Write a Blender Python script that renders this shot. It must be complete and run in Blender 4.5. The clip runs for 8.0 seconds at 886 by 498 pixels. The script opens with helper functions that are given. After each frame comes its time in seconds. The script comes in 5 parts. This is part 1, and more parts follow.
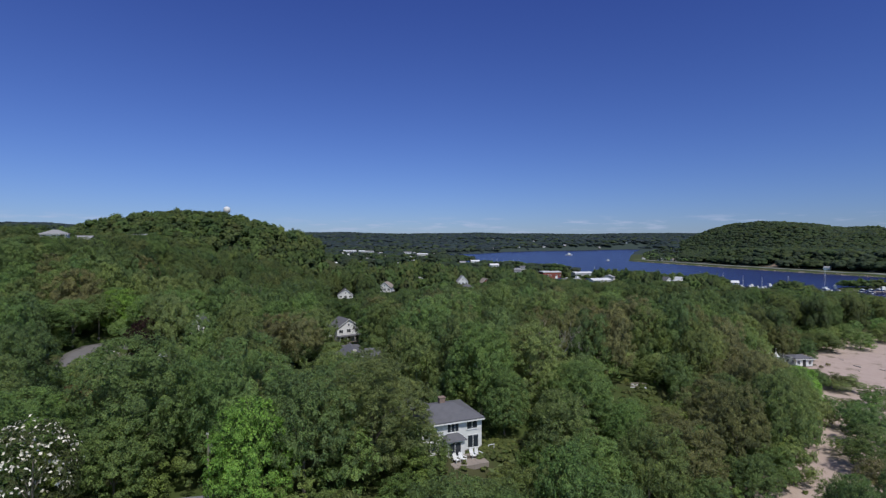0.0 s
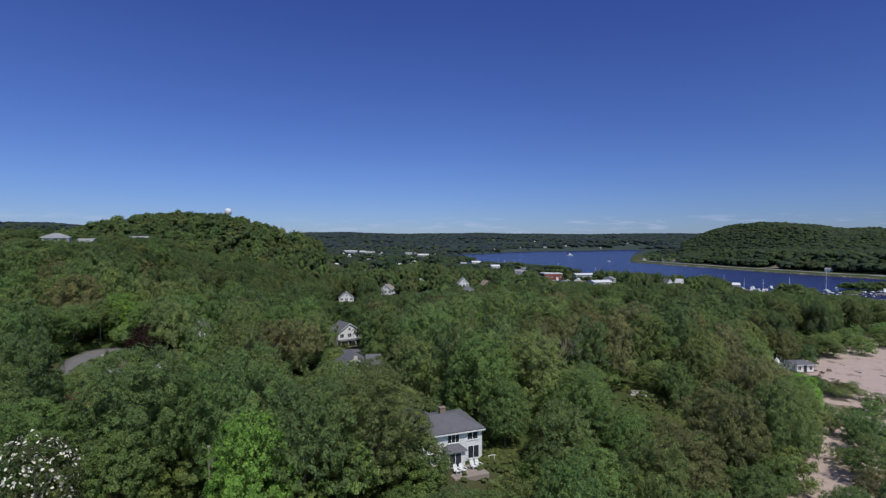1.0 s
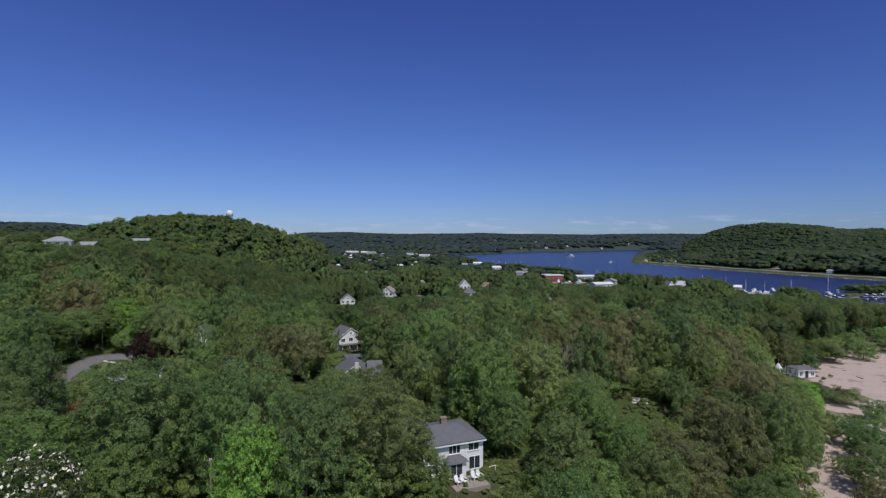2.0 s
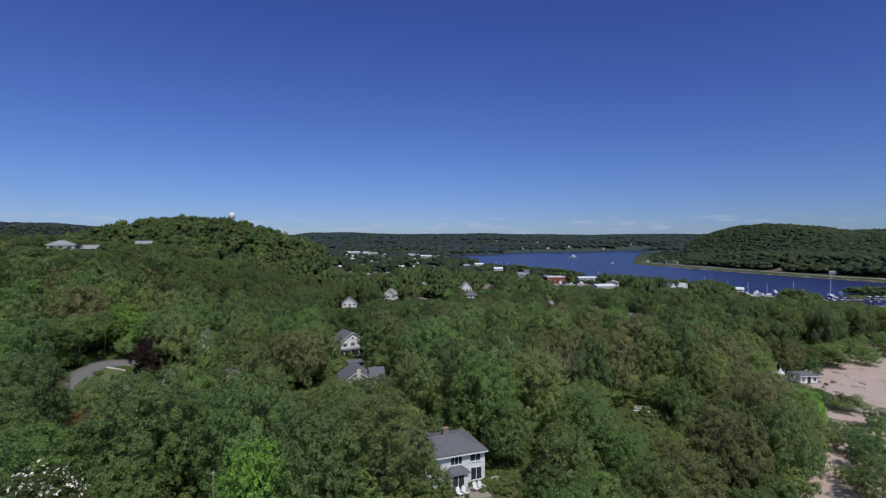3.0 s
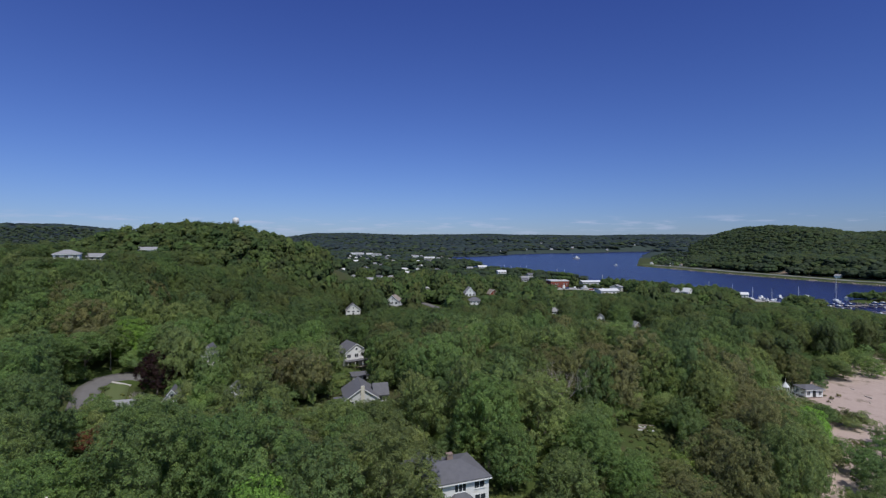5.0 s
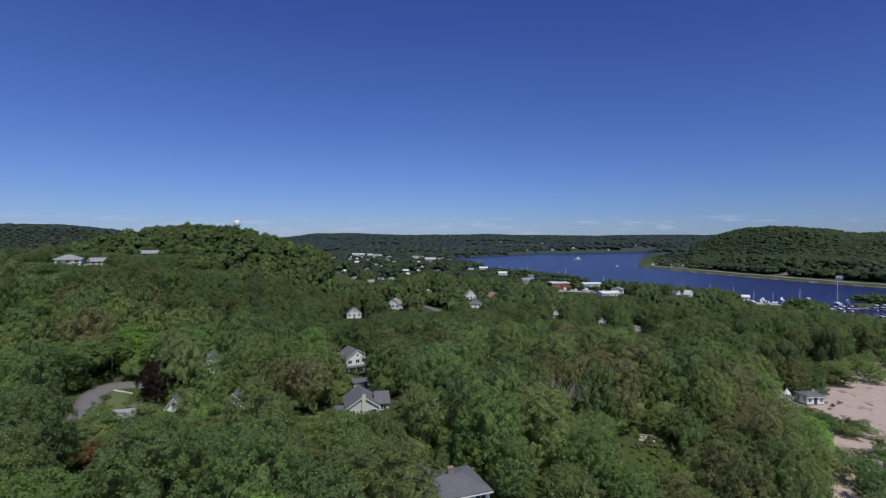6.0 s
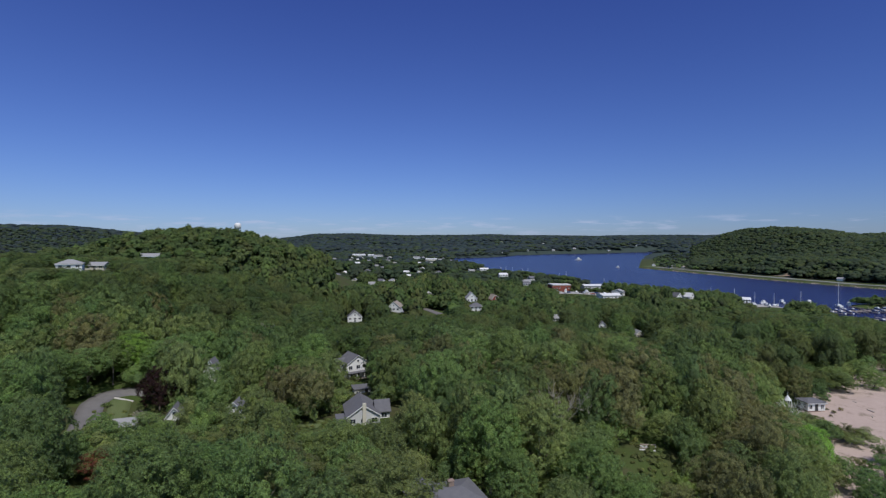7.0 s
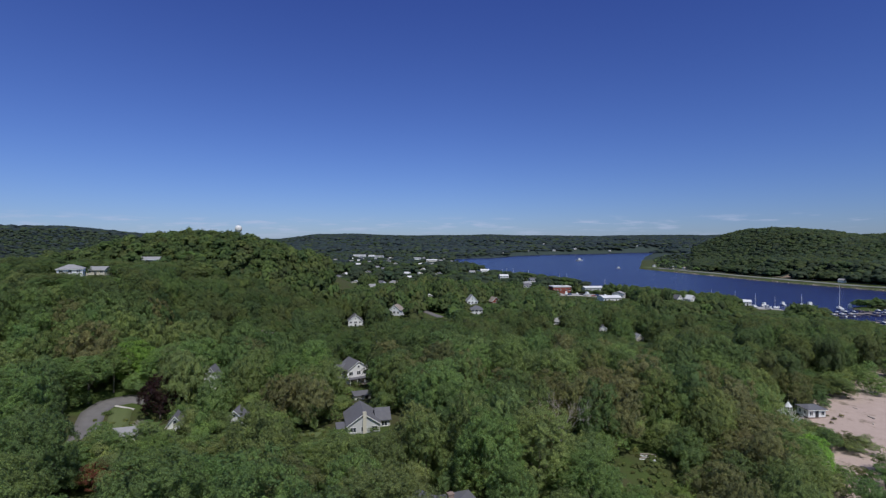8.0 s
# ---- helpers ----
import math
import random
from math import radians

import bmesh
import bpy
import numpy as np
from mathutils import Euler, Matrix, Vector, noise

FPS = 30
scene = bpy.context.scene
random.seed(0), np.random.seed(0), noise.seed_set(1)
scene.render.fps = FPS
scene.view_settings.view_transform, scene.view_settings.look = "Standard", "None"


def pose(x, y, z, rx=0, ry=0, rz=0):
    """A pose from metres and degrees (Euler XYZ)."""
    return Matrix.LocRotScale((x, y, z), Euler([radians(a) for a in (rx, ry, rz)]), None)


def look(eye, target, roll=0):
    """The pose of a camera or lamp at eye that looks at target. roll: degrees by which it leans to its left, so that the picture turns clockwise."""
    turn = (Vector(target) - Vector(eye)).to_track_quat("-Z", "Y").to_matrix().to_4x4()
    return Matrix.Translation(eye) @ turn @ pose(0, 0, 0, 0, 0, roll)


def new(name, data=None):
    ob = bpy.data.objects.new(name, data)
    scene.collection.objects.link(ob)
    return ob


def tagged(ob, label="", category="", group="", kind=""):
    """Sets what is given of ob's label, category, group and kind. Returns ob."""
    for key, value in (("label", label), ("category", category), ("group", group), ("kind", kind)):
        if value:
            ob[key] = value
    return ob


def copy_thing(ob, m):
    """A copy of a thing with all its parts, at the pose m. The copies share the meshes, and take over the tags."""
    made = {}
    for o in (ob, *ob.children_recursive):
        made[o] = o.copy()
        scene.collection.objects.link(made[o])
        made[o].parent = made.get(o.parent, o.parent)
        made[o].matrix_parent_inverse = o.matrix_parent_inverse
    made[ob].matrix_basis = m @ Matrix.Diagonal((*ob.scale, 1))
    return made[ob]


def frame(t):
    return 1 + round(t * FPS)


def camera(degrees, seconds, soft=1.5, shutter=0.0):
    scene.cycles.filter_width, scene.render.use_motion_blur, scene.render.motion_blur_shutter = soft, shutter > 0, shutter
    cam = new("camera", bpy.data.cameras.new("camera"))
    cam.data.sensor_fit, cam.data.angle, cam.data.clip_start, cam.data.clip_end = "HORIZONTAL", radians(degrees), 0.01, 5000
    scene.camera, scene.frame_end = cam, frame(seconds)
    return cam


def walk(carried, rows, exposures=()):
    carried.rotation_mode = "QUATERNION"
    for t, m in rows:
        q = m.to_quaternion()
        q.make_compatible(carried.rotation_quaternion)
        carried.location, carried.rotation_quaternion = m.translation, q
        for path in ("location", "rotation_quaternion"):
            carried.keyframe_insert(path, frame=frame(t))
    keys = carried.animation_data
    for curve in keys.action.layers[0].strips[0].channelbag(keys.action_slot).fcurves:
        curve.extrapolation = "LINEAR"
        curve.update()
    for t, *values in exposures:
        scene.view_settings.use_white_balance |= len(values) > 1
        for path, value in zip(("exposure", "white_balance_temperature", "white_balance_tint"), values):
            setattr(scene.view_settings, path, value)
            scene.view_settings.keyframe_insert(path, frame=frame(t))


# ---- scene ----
import functools

cam = camera(82.0, 8.0, soft=1.3)
PATH = [
    (0.0, pose(0.00, 0.00, 39.40, 89.15, 0.09, 0.00)),
    (0.5, pose(0.03, -0.04, 40.19, 89.14, 0.06, 0.05)),
    (1.0, pose(0.04, -0.09, 40.99, 89.14, 0.03, 0.11)),
    (1.5, pose(0.05, -0.13, 41.78, 89.14, 0.00, 0.17)),
    (3.0, pose(0.01, -0.27, 44.22, 89.14, -0.02, 0.44)),
    (3.5, pose(-0.01, -0.29, 45.15, 89.15, -0.03, 0.53)),
    (4.0, pose(-0.04, -0.30, 46.15, 89.17, -0.04, 0.65)),
    (4.5, pose(-0.07, -0.31, 47.13, 89.14, -0.04, 0.75)),
    (6.0, pose(-0.14, -0.34, 50.25, 89.14, -0.03, 0.92)),
    (6.5, pose(-0.13, -0.34, 51.25, 89.12, -0.03, 0.97)),
    (7.0, pose(-0.08, -0.35, 52.27, 89.13, -0.01, 1.00)),
    (7.5, pose(-0.01, -0.38, 53.27, 89.12, 0.01, 1.03)),
    (8.0, pose(0.07, -0.41, 54.31, 89.13, 0.03, 1.08)),
]
walk(cam, PATH, exposures=[(0.0, 0.0), (8.0, 0.0)])

# ---- light ----
SUN_AZ, SUN_EL = radians(150), radians(60)      # clockwise from the way ahead; height
world = bpy.data.worlds.new("world")
scene.world = world
world.use_nodes = True
wn, wl = world.node_tree.nodes, world.node_tree.links
wn.clear()
sky = wn.new("ShaderNodeTexSky")
sky.sky_type = "NISHITA"
sky.sun_disc = False
sky.sun_elevation, sky.sun_rotation = SUN_EL, SUN_AZ
sky.altitude, sky.air_density, sky.dust_density, sky.ozone_density = 200, 1.0, 0.3, 3.0
# the sky's own blue, paler towards the horizon, with a low broken line of fair-weather cloud far out
way = wn.new("ShaderNodeTexCoord")
axes = wn.new("ShaderNodeSeparateXYZ")
wl.new(way.outputs["Generated"], axes.inputs[0])
tint = wn.new("ShaderNodeValToRGB")
for e, (at, c) in zip(tint.color_ramp.elements, ((0.0, (0.45, 0.59, 0.98)), (0.42, (0.33, 0.415, 0.91)))):
    e.position, e.color = at, (*c, 1)
wl.new(axes.outputs["Z"], tint.inputs["Fac"])
deep = wn.new("ShaderNodeMix")
deep.data_type, deep.blend_type = "RGBA", "MULTIPLY"
deep.inputs[0].default_value = 1.0
wl.new(sky.outputs[0], deep.inputs[6])
wl.new(tint.outputs[0], deep.inputs[7])
side = wn.new("ShaderNodeValToRGB")
for e, (at, c) in zip(side.color_ramp.elements, ((0.0, (1.0, 1.0, 1.0)), (0.75, (0.82, 0.84, 0.88)))):
    e.position, e.color = at, (*c, 1)
wl.new(axes.outputs["X"], side.inputs["Fac"])
wide = wn.new("ShaderNodeMix")
wide.data_type, wide.blend_type = "RGBA", "MULTIPLY"
wide.inputs[0].default_value = 1.0
wl.new(deep.outputs[2], wide.inputs[6])
wl.new(side.outputs[0], wide.inputs[7])
# unseen sky behind the way ahead, on the sun's side: brightened and whitened as fill light
sunward = wn.new("ShaderNodeMapRange")
sunward.inputs["From Min"].default_value, sunward.inputs["From Max"].default_value = 0.25, -0.65
wl.new(axes.outputs["Y"], sunward.inputs["Value"])
pale = wn.new("ShaderNodeMix")
pale.data_type = "RGBA"
pale.inputs[6].default_value, pale.inputs[7].default_value = (1, 1, 1, 1), (2.7, 2.2, 1.15, 1)
wl.new(sunward.outputs[0], pale.inputs[0])
around = wn.new("ShaderNodeMix")
around.data_type, around.blend_type = "RGBA", "MULTIPLY"
around.inputs[0].default_value = 1.0
wl.new(wide.outputs[2], around.inputs[6])
wl.new(pale.outputs[2], around.inputs[7])
stretch = wn.new("ShaderNodeMapping")
stretch.inputs["Scale"].default_value = (8, 8, 60)
wl.new(way.outputs["Generated"], stretch.inputs[0])
puffs = wn.new("ShaderNodeTexNoise")
puffs.inputs["Scale"].default_value, puffs.inputs["Detail"].default_value = 2.2, 5
wl.new(stretch.outputs[0], puffs.inputs["Vector"])
cover = wn.new("ShaderNodeValToRGB")
for e, (at, c) in zip(cover.color_ramp.elements, ((0.53, 0.0), (0.70, 0.55))):
    e.position, e.color = at, (c, c, c, 1)
wl.new(puffs.outputs["Fac"], cover.inputs["Fac"])
band = wn.new("ShaderNodeValToRGB")
band.color_ramp.elements.new(0.5)
band.color_ramp.elements.new(0.6)
for k, (at, c) in enumerate(((0.0, 0.0), (0.012, 0.4), (0.034, 1.0), (0.050, 0.0))):
    band.color_ramp.elements[k].position, band.color_ramp.elements[k].color = at, (c, c, c, 1)
wl.new(axes.outputs["Z"], band.inputs["Fac"])
both = wn.new("ShaderNodeMath")
both.operation = "MULTIPLY"
wl.new(cover.outputs[0], both.inputs[0])
wl.new(band.outputs[0], both.inputs[1])
sat = wn.new("ShaderNodeMix")
sat.data_type = "RGBA"
sat.inputs[7].default_value = (4.6, 5.2, 7.2, 1)
wl.new(both.outputs[0], sat.inputs[0])
wl.new(around.outputs[2], sat.inputs[6])
bg = wn.new("ShaderNodeBackground")
bg.inputs["Strength"].default_value = 0.10
wl.new(sat.outputs[2], bg.inputs["Color"])
wo = wn.new("ShaderNodeOutputWorld")
wl.new(bg.outputs[0], wo.inputs["Surface"])

sun = new("sun", bpy.data.lights.new("sun", "SUN"))
sun.data.energy, sun.data.angle, sun.data.color = 3.4, radians(0.53), (1.0, 0.97, 0.92)
sun.matrix_world = look((math.sin(SUN_AZ) * math.cos(SUN_EL) * 300, math.cos(SUN_AZ) * math.cos(SUN_EL) * 300,
                         math.sin(SUN_EL) * 300), (0, 0, 0))


# ---- materials ----
def material(name, rough=0.8, metal=0.0, spec=0.3):
    m = bpy.data.materials.new(name)
    m.use_nodes = True
    b = m.node_tree.nodes["Principled BSDF"]
    b.inputs["Roughness"].default_value = rough
    b.inputs["Metallic"].default_value = metal
    b.inputs["Specular IOR Level"].default_value = spec
    return m, m.node_tree.nodes, m.node_tree.links, b


def noise_node(n, l, scale, detail=3.0, coords="Object", rough=0.6):
    if coords == "World":
        src = n.new("ShaderNodeNewGeometry").outputs["Position"]
    else:
        src = n.new("ShaderNodeTexCoord").outputs[coords]
    t = n.new("ShaderNodeTexNoise")
    t.inputs["Scale"].default_value, t.inputs["Detail"].default_value, t.inputs["Roughness"].default_value = scale, detail, rough
    l.new(src, t.inputs["Vector"])
    return t.outputs["Fac"]


def ramp(n, l, fac, stops):
    r = n.new("ShaderNodeValToRGB")
    els = r.color_ramp.elements
    while len(els) < len(stops):
        els.new(1.0)
    for k, (p, c) in enumerate(stops):
        els[k].position, els[k].color = p, (*c, 1)
    l.new(fac, r.inputs["Fac"])
    return r.outputs["Color"]


def mix(n, l, fac, a, b, blend="MIX"):
    x = n.new("ShaderNodeMix")
    x.data_type, x.blend_type = "RGBA", blend
    for value, key in ((fac, 0), (a, 6), (b, 7)):
        if isinstance(value, (int, float)):
            x.inputs[key].default_value = value
        elif isinstance(value, tuple):
            x.inputs[key].default_value = (*value, 1)
        else:
            l.new(value, x.inputs[key])
    return x.outputs[2]


def bump(n, l, b, fac, strength, distance):
    k = n.new("ShaderNodeBump")
    k.inputs["Strength"].default_value, k.inputs["Distance"].default_value = strength, distance
    l.new(fac, k.inputs["Height"])
    l.new(k.outputs[0], b.inputs["Normal"])


def plain(name, a, b_, scale=2.0, rough=0.7, metal=0.0, relief=0.0, coords="Object"):
    """A surface that varies between two near colours at two scales."""
    m, n, l, b = material(name, rough, metal)
    f1, f2 = noise_node(n, l, scale, 4, coords), noise_node(n, l, scale * 9, 3, coords)
    c = mix(n, l, f1, a, b_)
    c = mix(n, l, 0.25, c, ramp(n, l, f2, [(0.3, (0.5, 0.5, 0.5)), (0.7, (1, 1, 1))]), "MULTIPLY")
    l.new(c, b.inputs["Base Color"])
    if relief:
        bump(n, l, b, f2, 0.6, relief)
    return m


def leaf_material(name, per_tree, gappy=True):
    """Foliage: the tree's own tone, spray by spray a little lighter or darker, with some light passing through."""
    m, n, l, b = material(name, 0.6, 0, 0.2)
    if per_tree:
        tone = n.new("ShaderNodeObjectInfo").outputs["Color"]
    else:
        tone = n.new("ShaderNodeAttribute")
        tone.attribute_name = "tone"
        tone = tone.outputs["Color"]
    isl = n.new("ShaderNodeNewGeometry").outputs["Random Per Island"]
    c = mix(n, l, 1.0, tone, ramp(n, l, isl, [(0.0, (0.80, 0.83, 0.82)), (0.5, (1.0, 1.0, 0.97)), (1.0, (1.24, 1.21, 1.02))]), "MULTIPLY")
    patch = noise_node(n, l, 0.35, 2, "World")
    c = mix(n, l, 1.0, c, ramp(n, l, patch, [(0.3, (0.84, 0.87, 0.86)), (0.7, (1.14, 1.12, 0.98))]), "MULTIPLY")
    fine = noise_node(n, l, 2.2, 3, "World", 0.7)
    c = mix(n, l, 1.0, c, ramp(n, l, fine, [(0.32, (0.84, 0.86, 0.84)), (0.66, (1.12, 1.11, 1.08))]), "MULTIPLY")
    l.new(c, b.inputs["Base Color"])
    # leaves of one tuft face about the same way
    lean = n.new("ShaderNodeAttribute")
    lean.attribute_name = "lean"
    turn = n.new("ShaderNodeVectorTransform")
    turn.vector_type, turn.convert_from, turn.convert_to = "NORMAL", "OBJECT", "WORLD"
    l.new(lean.outputs["Vector"], turn.inputs[0])
    k = n.new("ShaderNodeBump")
    k.inputs["Strength"].default_value, k.inputs["Distance"].default_value = 0.5, 0.3
    l.new(fine, k.inputs["Height"])
    l.new(turn.outputs[0], k.inputs["Normal"])
    l.new(k.outputs[0], b.inputs["Normal"])
    tr = n.new("ShaderNodeBsdfTranslucent")
    l.new(c, tr.inputs["Color"])
    ms = n.new("ShaderNodeMixShader")
    ms.inputs[0].default_value = 0.54
    l.new(b.outputs[0], ms.inputs[1])
    l.new(tr.outputs[0], ms.inputs[2])
    last = ms.outputs[0]
    if gappy:
        # gaps between the single leaves of a spray
        gaps = n.new("ShaderNodeMixShader")
        l.new(ramp(n, l, noise_node(n, l, 6.0, 1, "World"), [(0.45, (0, 0, 0)), (0.53, (0.88, 0.88, 0.88))]), gaps.inputs[0])
        l.new(last, gaps.inputs[1])
        l.new(n.new("ShaderNodeBsdfTransparent").outputs[0], gaps.inputs[2])
        last = gaps.outputs[0]
    l.new(last, n["Material Output"].inputs["Surface"])
    return m


LEAF = leaf_material("leaves", True)
LEAF_LOW = leaf_material("undergrowth_leaves", False)
LEAF_FAR = leaf_material("woodland_leaves", False, False)
BARK = plain("bark", (0.10, 0.085, 0.07), (0.20, 0.18, 0.16), 3, 0.9, relief=0.05)
WHITE = plain("white_siding_paint", (0.76, 0.76, 0.76), (0.84, 0.84, 0.83), 0.8, 0.55)
CREAM = plain("cream_siding_paint", (0.60, 0.56, 0.46), (0.70, 0.66, 0.56), 0.8, 0.6)
GREY_WALL = plain("grey_siding_paint", (0.54, 0.54, 0.54), (0.64, 0.64, 0.63), 0.8, 0.6)
RED_WALL = plain("red_brick_wall", (0.22, 0.06, 0.045), (0.32, 0.10, 0.07), 1.5, 0.85)
TRIM = plain("white_trim_paint", (0.76, 0.76, 0.76), (0.84, 0.84, 0.83), 1.0, 0.5)
ROOF = plain("asphalt_shingles", (0.10, 0.10, 0.115), (0.17, 0.17, 0.185), 1.2, 0.9, relief=0.01)
ROOF_LIGHT = plain("light_shingles", (0.24, 0.24, 0.25), (0.34, 0.34, 0.35), 1.2, 0.9)
ROOF_WHITE = plain("white_metal_roof", (0.66, 0.66, 0.67), (0.76, 0.76, 0.76), 0.6, 0.45)
STONE = plain("chimney_stone", (0.20, 0.14, 0.12), (0.34, 0.26, 0.22), 4, 0.9, relief=0.02)
WOOD = plain("weathered_wood", (0.24, 0.20, 0.17), (0.36, 0.31, 0.27), 3, 0.85)
ASPHALT = plain("old_asphalt", (0.12, 0.115, 0.115), (0.20, 0.19, 0.19), 0.6, 0.95, coords="World")
METAL = plain("grey_metal", (0.35, 0.36, 0.37), (0.5, 0.5, 0.5), 2, 0.4, 0.7)
DARK = plain("dark_trim", (0.03, 0.03, 0.035), (0.06, 0.06, 0.06), 2, 0.7)
LAWN = plain("mown_grass", (0.080, 0.12, 0.042), (0.13, 0.15, 0.062), 0.25, 0.95, relief=0.05, coords="World")


def glass_material():
    m, n, l, b = material("window_glass", 0.08, 0, 0.6)
    f = noise_node(n, l, 1.0, 2)
    l.new(mix(n, l, f, (0.015, 0.02, 0.03), (0.05, 0.06, 0.075)), b.inputs["Base Color"])
    return m


GLASS = glass_material()


def ground_material():
    """Leaf litter and undergrowth, with sand where the shore and the dunes lie."""
    m, n, l, b = material("ground", 0.95, 0, 0.1)
    a = n.new("ShaderNodeAttribute")
    a.attribute_name = "sand"
    f1, f2, f3 = (noise_node(n, l, s, 4, "World") for s in (0.06, 0.5, 3.0))
    litter = mix(n, l, f2, (0.04, 0.045, 0.02), (0.085, 0.085, 0.04))
    grass = mix(n, l, f3, (0.035, 0.06, 0.016), (0.075, 0.10, 0.03))
    land = mix(n, l, ramp(n, l, f1, [(0.42, (0, 0, 0)), (0.58, (1, 1, 1))]), litter, grass)
    # far land darkened in the colour, for the shade of its woods
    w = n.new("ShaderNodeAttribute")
    w.attribute_name = "wood_shade"
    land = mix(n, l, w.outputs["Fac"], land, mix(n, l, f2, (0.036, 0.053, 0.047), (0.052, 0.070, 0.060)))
    sand = mix(n, l, f2, (0.38, 0.295, 0.255), (0.48, 0.38, 0.33))
    sand = mix(n, l, ramp(n, l, f3, [(0.55, (0, 0, 0)), (0.75, (0.5, 0.5, 0.5))]), sand, (0.27, 0.22, 0.18))
    lines = noise_node(n, l, 0.16, 6, "World", 0.75)
    sand = mix(n, l, ramp(n, l, lines, [(0.56, (0, 0, 0)), (0.66, (0.75, 0.75, 0.75))]), sand, (0.15, 0.125, 0.085))
    add = n.new("ShaderNodeMath")
    add.operation = "ADD"
    l.new(a.outputs["Fac"], add.inputs[0])
    sub = n.new("ShaderNodeMath")
    sub.operation = "MULTIPLY_ADD"
    l.new(f2, sub.inputs[0])
    sub.inputs[1].default_value, sub.inputs[2].default_value = 1.5, -0.75
    l.new(sub.outputs[0], add.inputs[1])
    edge = ramp(n, l, add.outputs[0], [(0.42, (0, 0, 0)), (0.58, (1, 1, 1))])
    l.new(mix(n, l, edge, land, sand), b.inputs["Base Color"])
    bump(n, l, b, f3, 0.5, 0.15)
    return m


GROUND = ground_material()


def water_material():
    m, n, l, b = material("lake_water", 0.25, 0, 0.16)
    f = noise_node(n, l, 0.01, 3, "World")
    l.new(mix(n, l, f, (0.010, 0.010, 0.050), (0.014, 0.014, 0.064)), b.inputs["Base Color"])
    bump(n, l, b, noise_node(n, l, 0.7, 3, "World"), 0.5, 0.5)
    return m


WATER = water_material()


# ---- the lie of the land ----
def sm(a, b, v):
    t = np.clip((np.asarray(v, float) - a) / (b - a), 0, 1)
    return t * t * (3 - 2 * t)


@functools.lru_cache(None)
def wave_terms(size, seed):
    r = np.random.RandomState(seed)
    out = []
    for k in range(5):
        a, p, f = r.uniform(0, 6.28), r.uniform(0, 6.28), (0.6 + 0.35 * k) / size * 6.28
        out.append((math.cos(a) * f, math.sin(a) * f, p, 2.2 * (1 + 0.4 * k)))
    return out


def wave(x, y, size, seed):
    """Cheap smooth unevenness, about -1 to 1."""
    out = 0
    for c, s, p, w in wave_terms(size, seed):
        out = out + np.sin(c * x + s * y + p + 1.3 * np.sin((s * x - c * y) * 0.6 + p * 2)) / w
    return out


def shore_side(x, y):
    """Metres past the edge of the bluff, towards the beach."""
    return ((x - 15) * 46 - (y - 72) * 50) / 68


def beach_edge(x, y):
    """How far past the bluff the growth ends and bare sand begins."""
    return 21 - 17 * sm(120, 148, y)


def lake_side(x, y):
    """Metres out from the harbour's shore; negative on land."""
    near = np.interp(y, [200, 260, 300, 360, 400, 440, 520, 660, 850, 1100, 1650], [400, 300, 275, 258, 255, 238, 198, 150, 65, 20, 0])
    far = np.interp(y, [0, 550, 701, 1004, 1480, 2450], [560, 468, 419, 364, 545, 1000])
    end = np.interp(x, [0, 28, 120, 247, 408, 630, 860, 1000], [1590, 1580, 1650, 1920, 2090, 2220, 2450, 2470])
    bank = np.hypot(np.maximum(0, 332 - x), y - 410 - 0.1 * (x - 332)) - 14        # a wooded bank beyond the slips
    return np.minimum(np.minimum(np.minimum(x - near, far - x), end - y), bank)


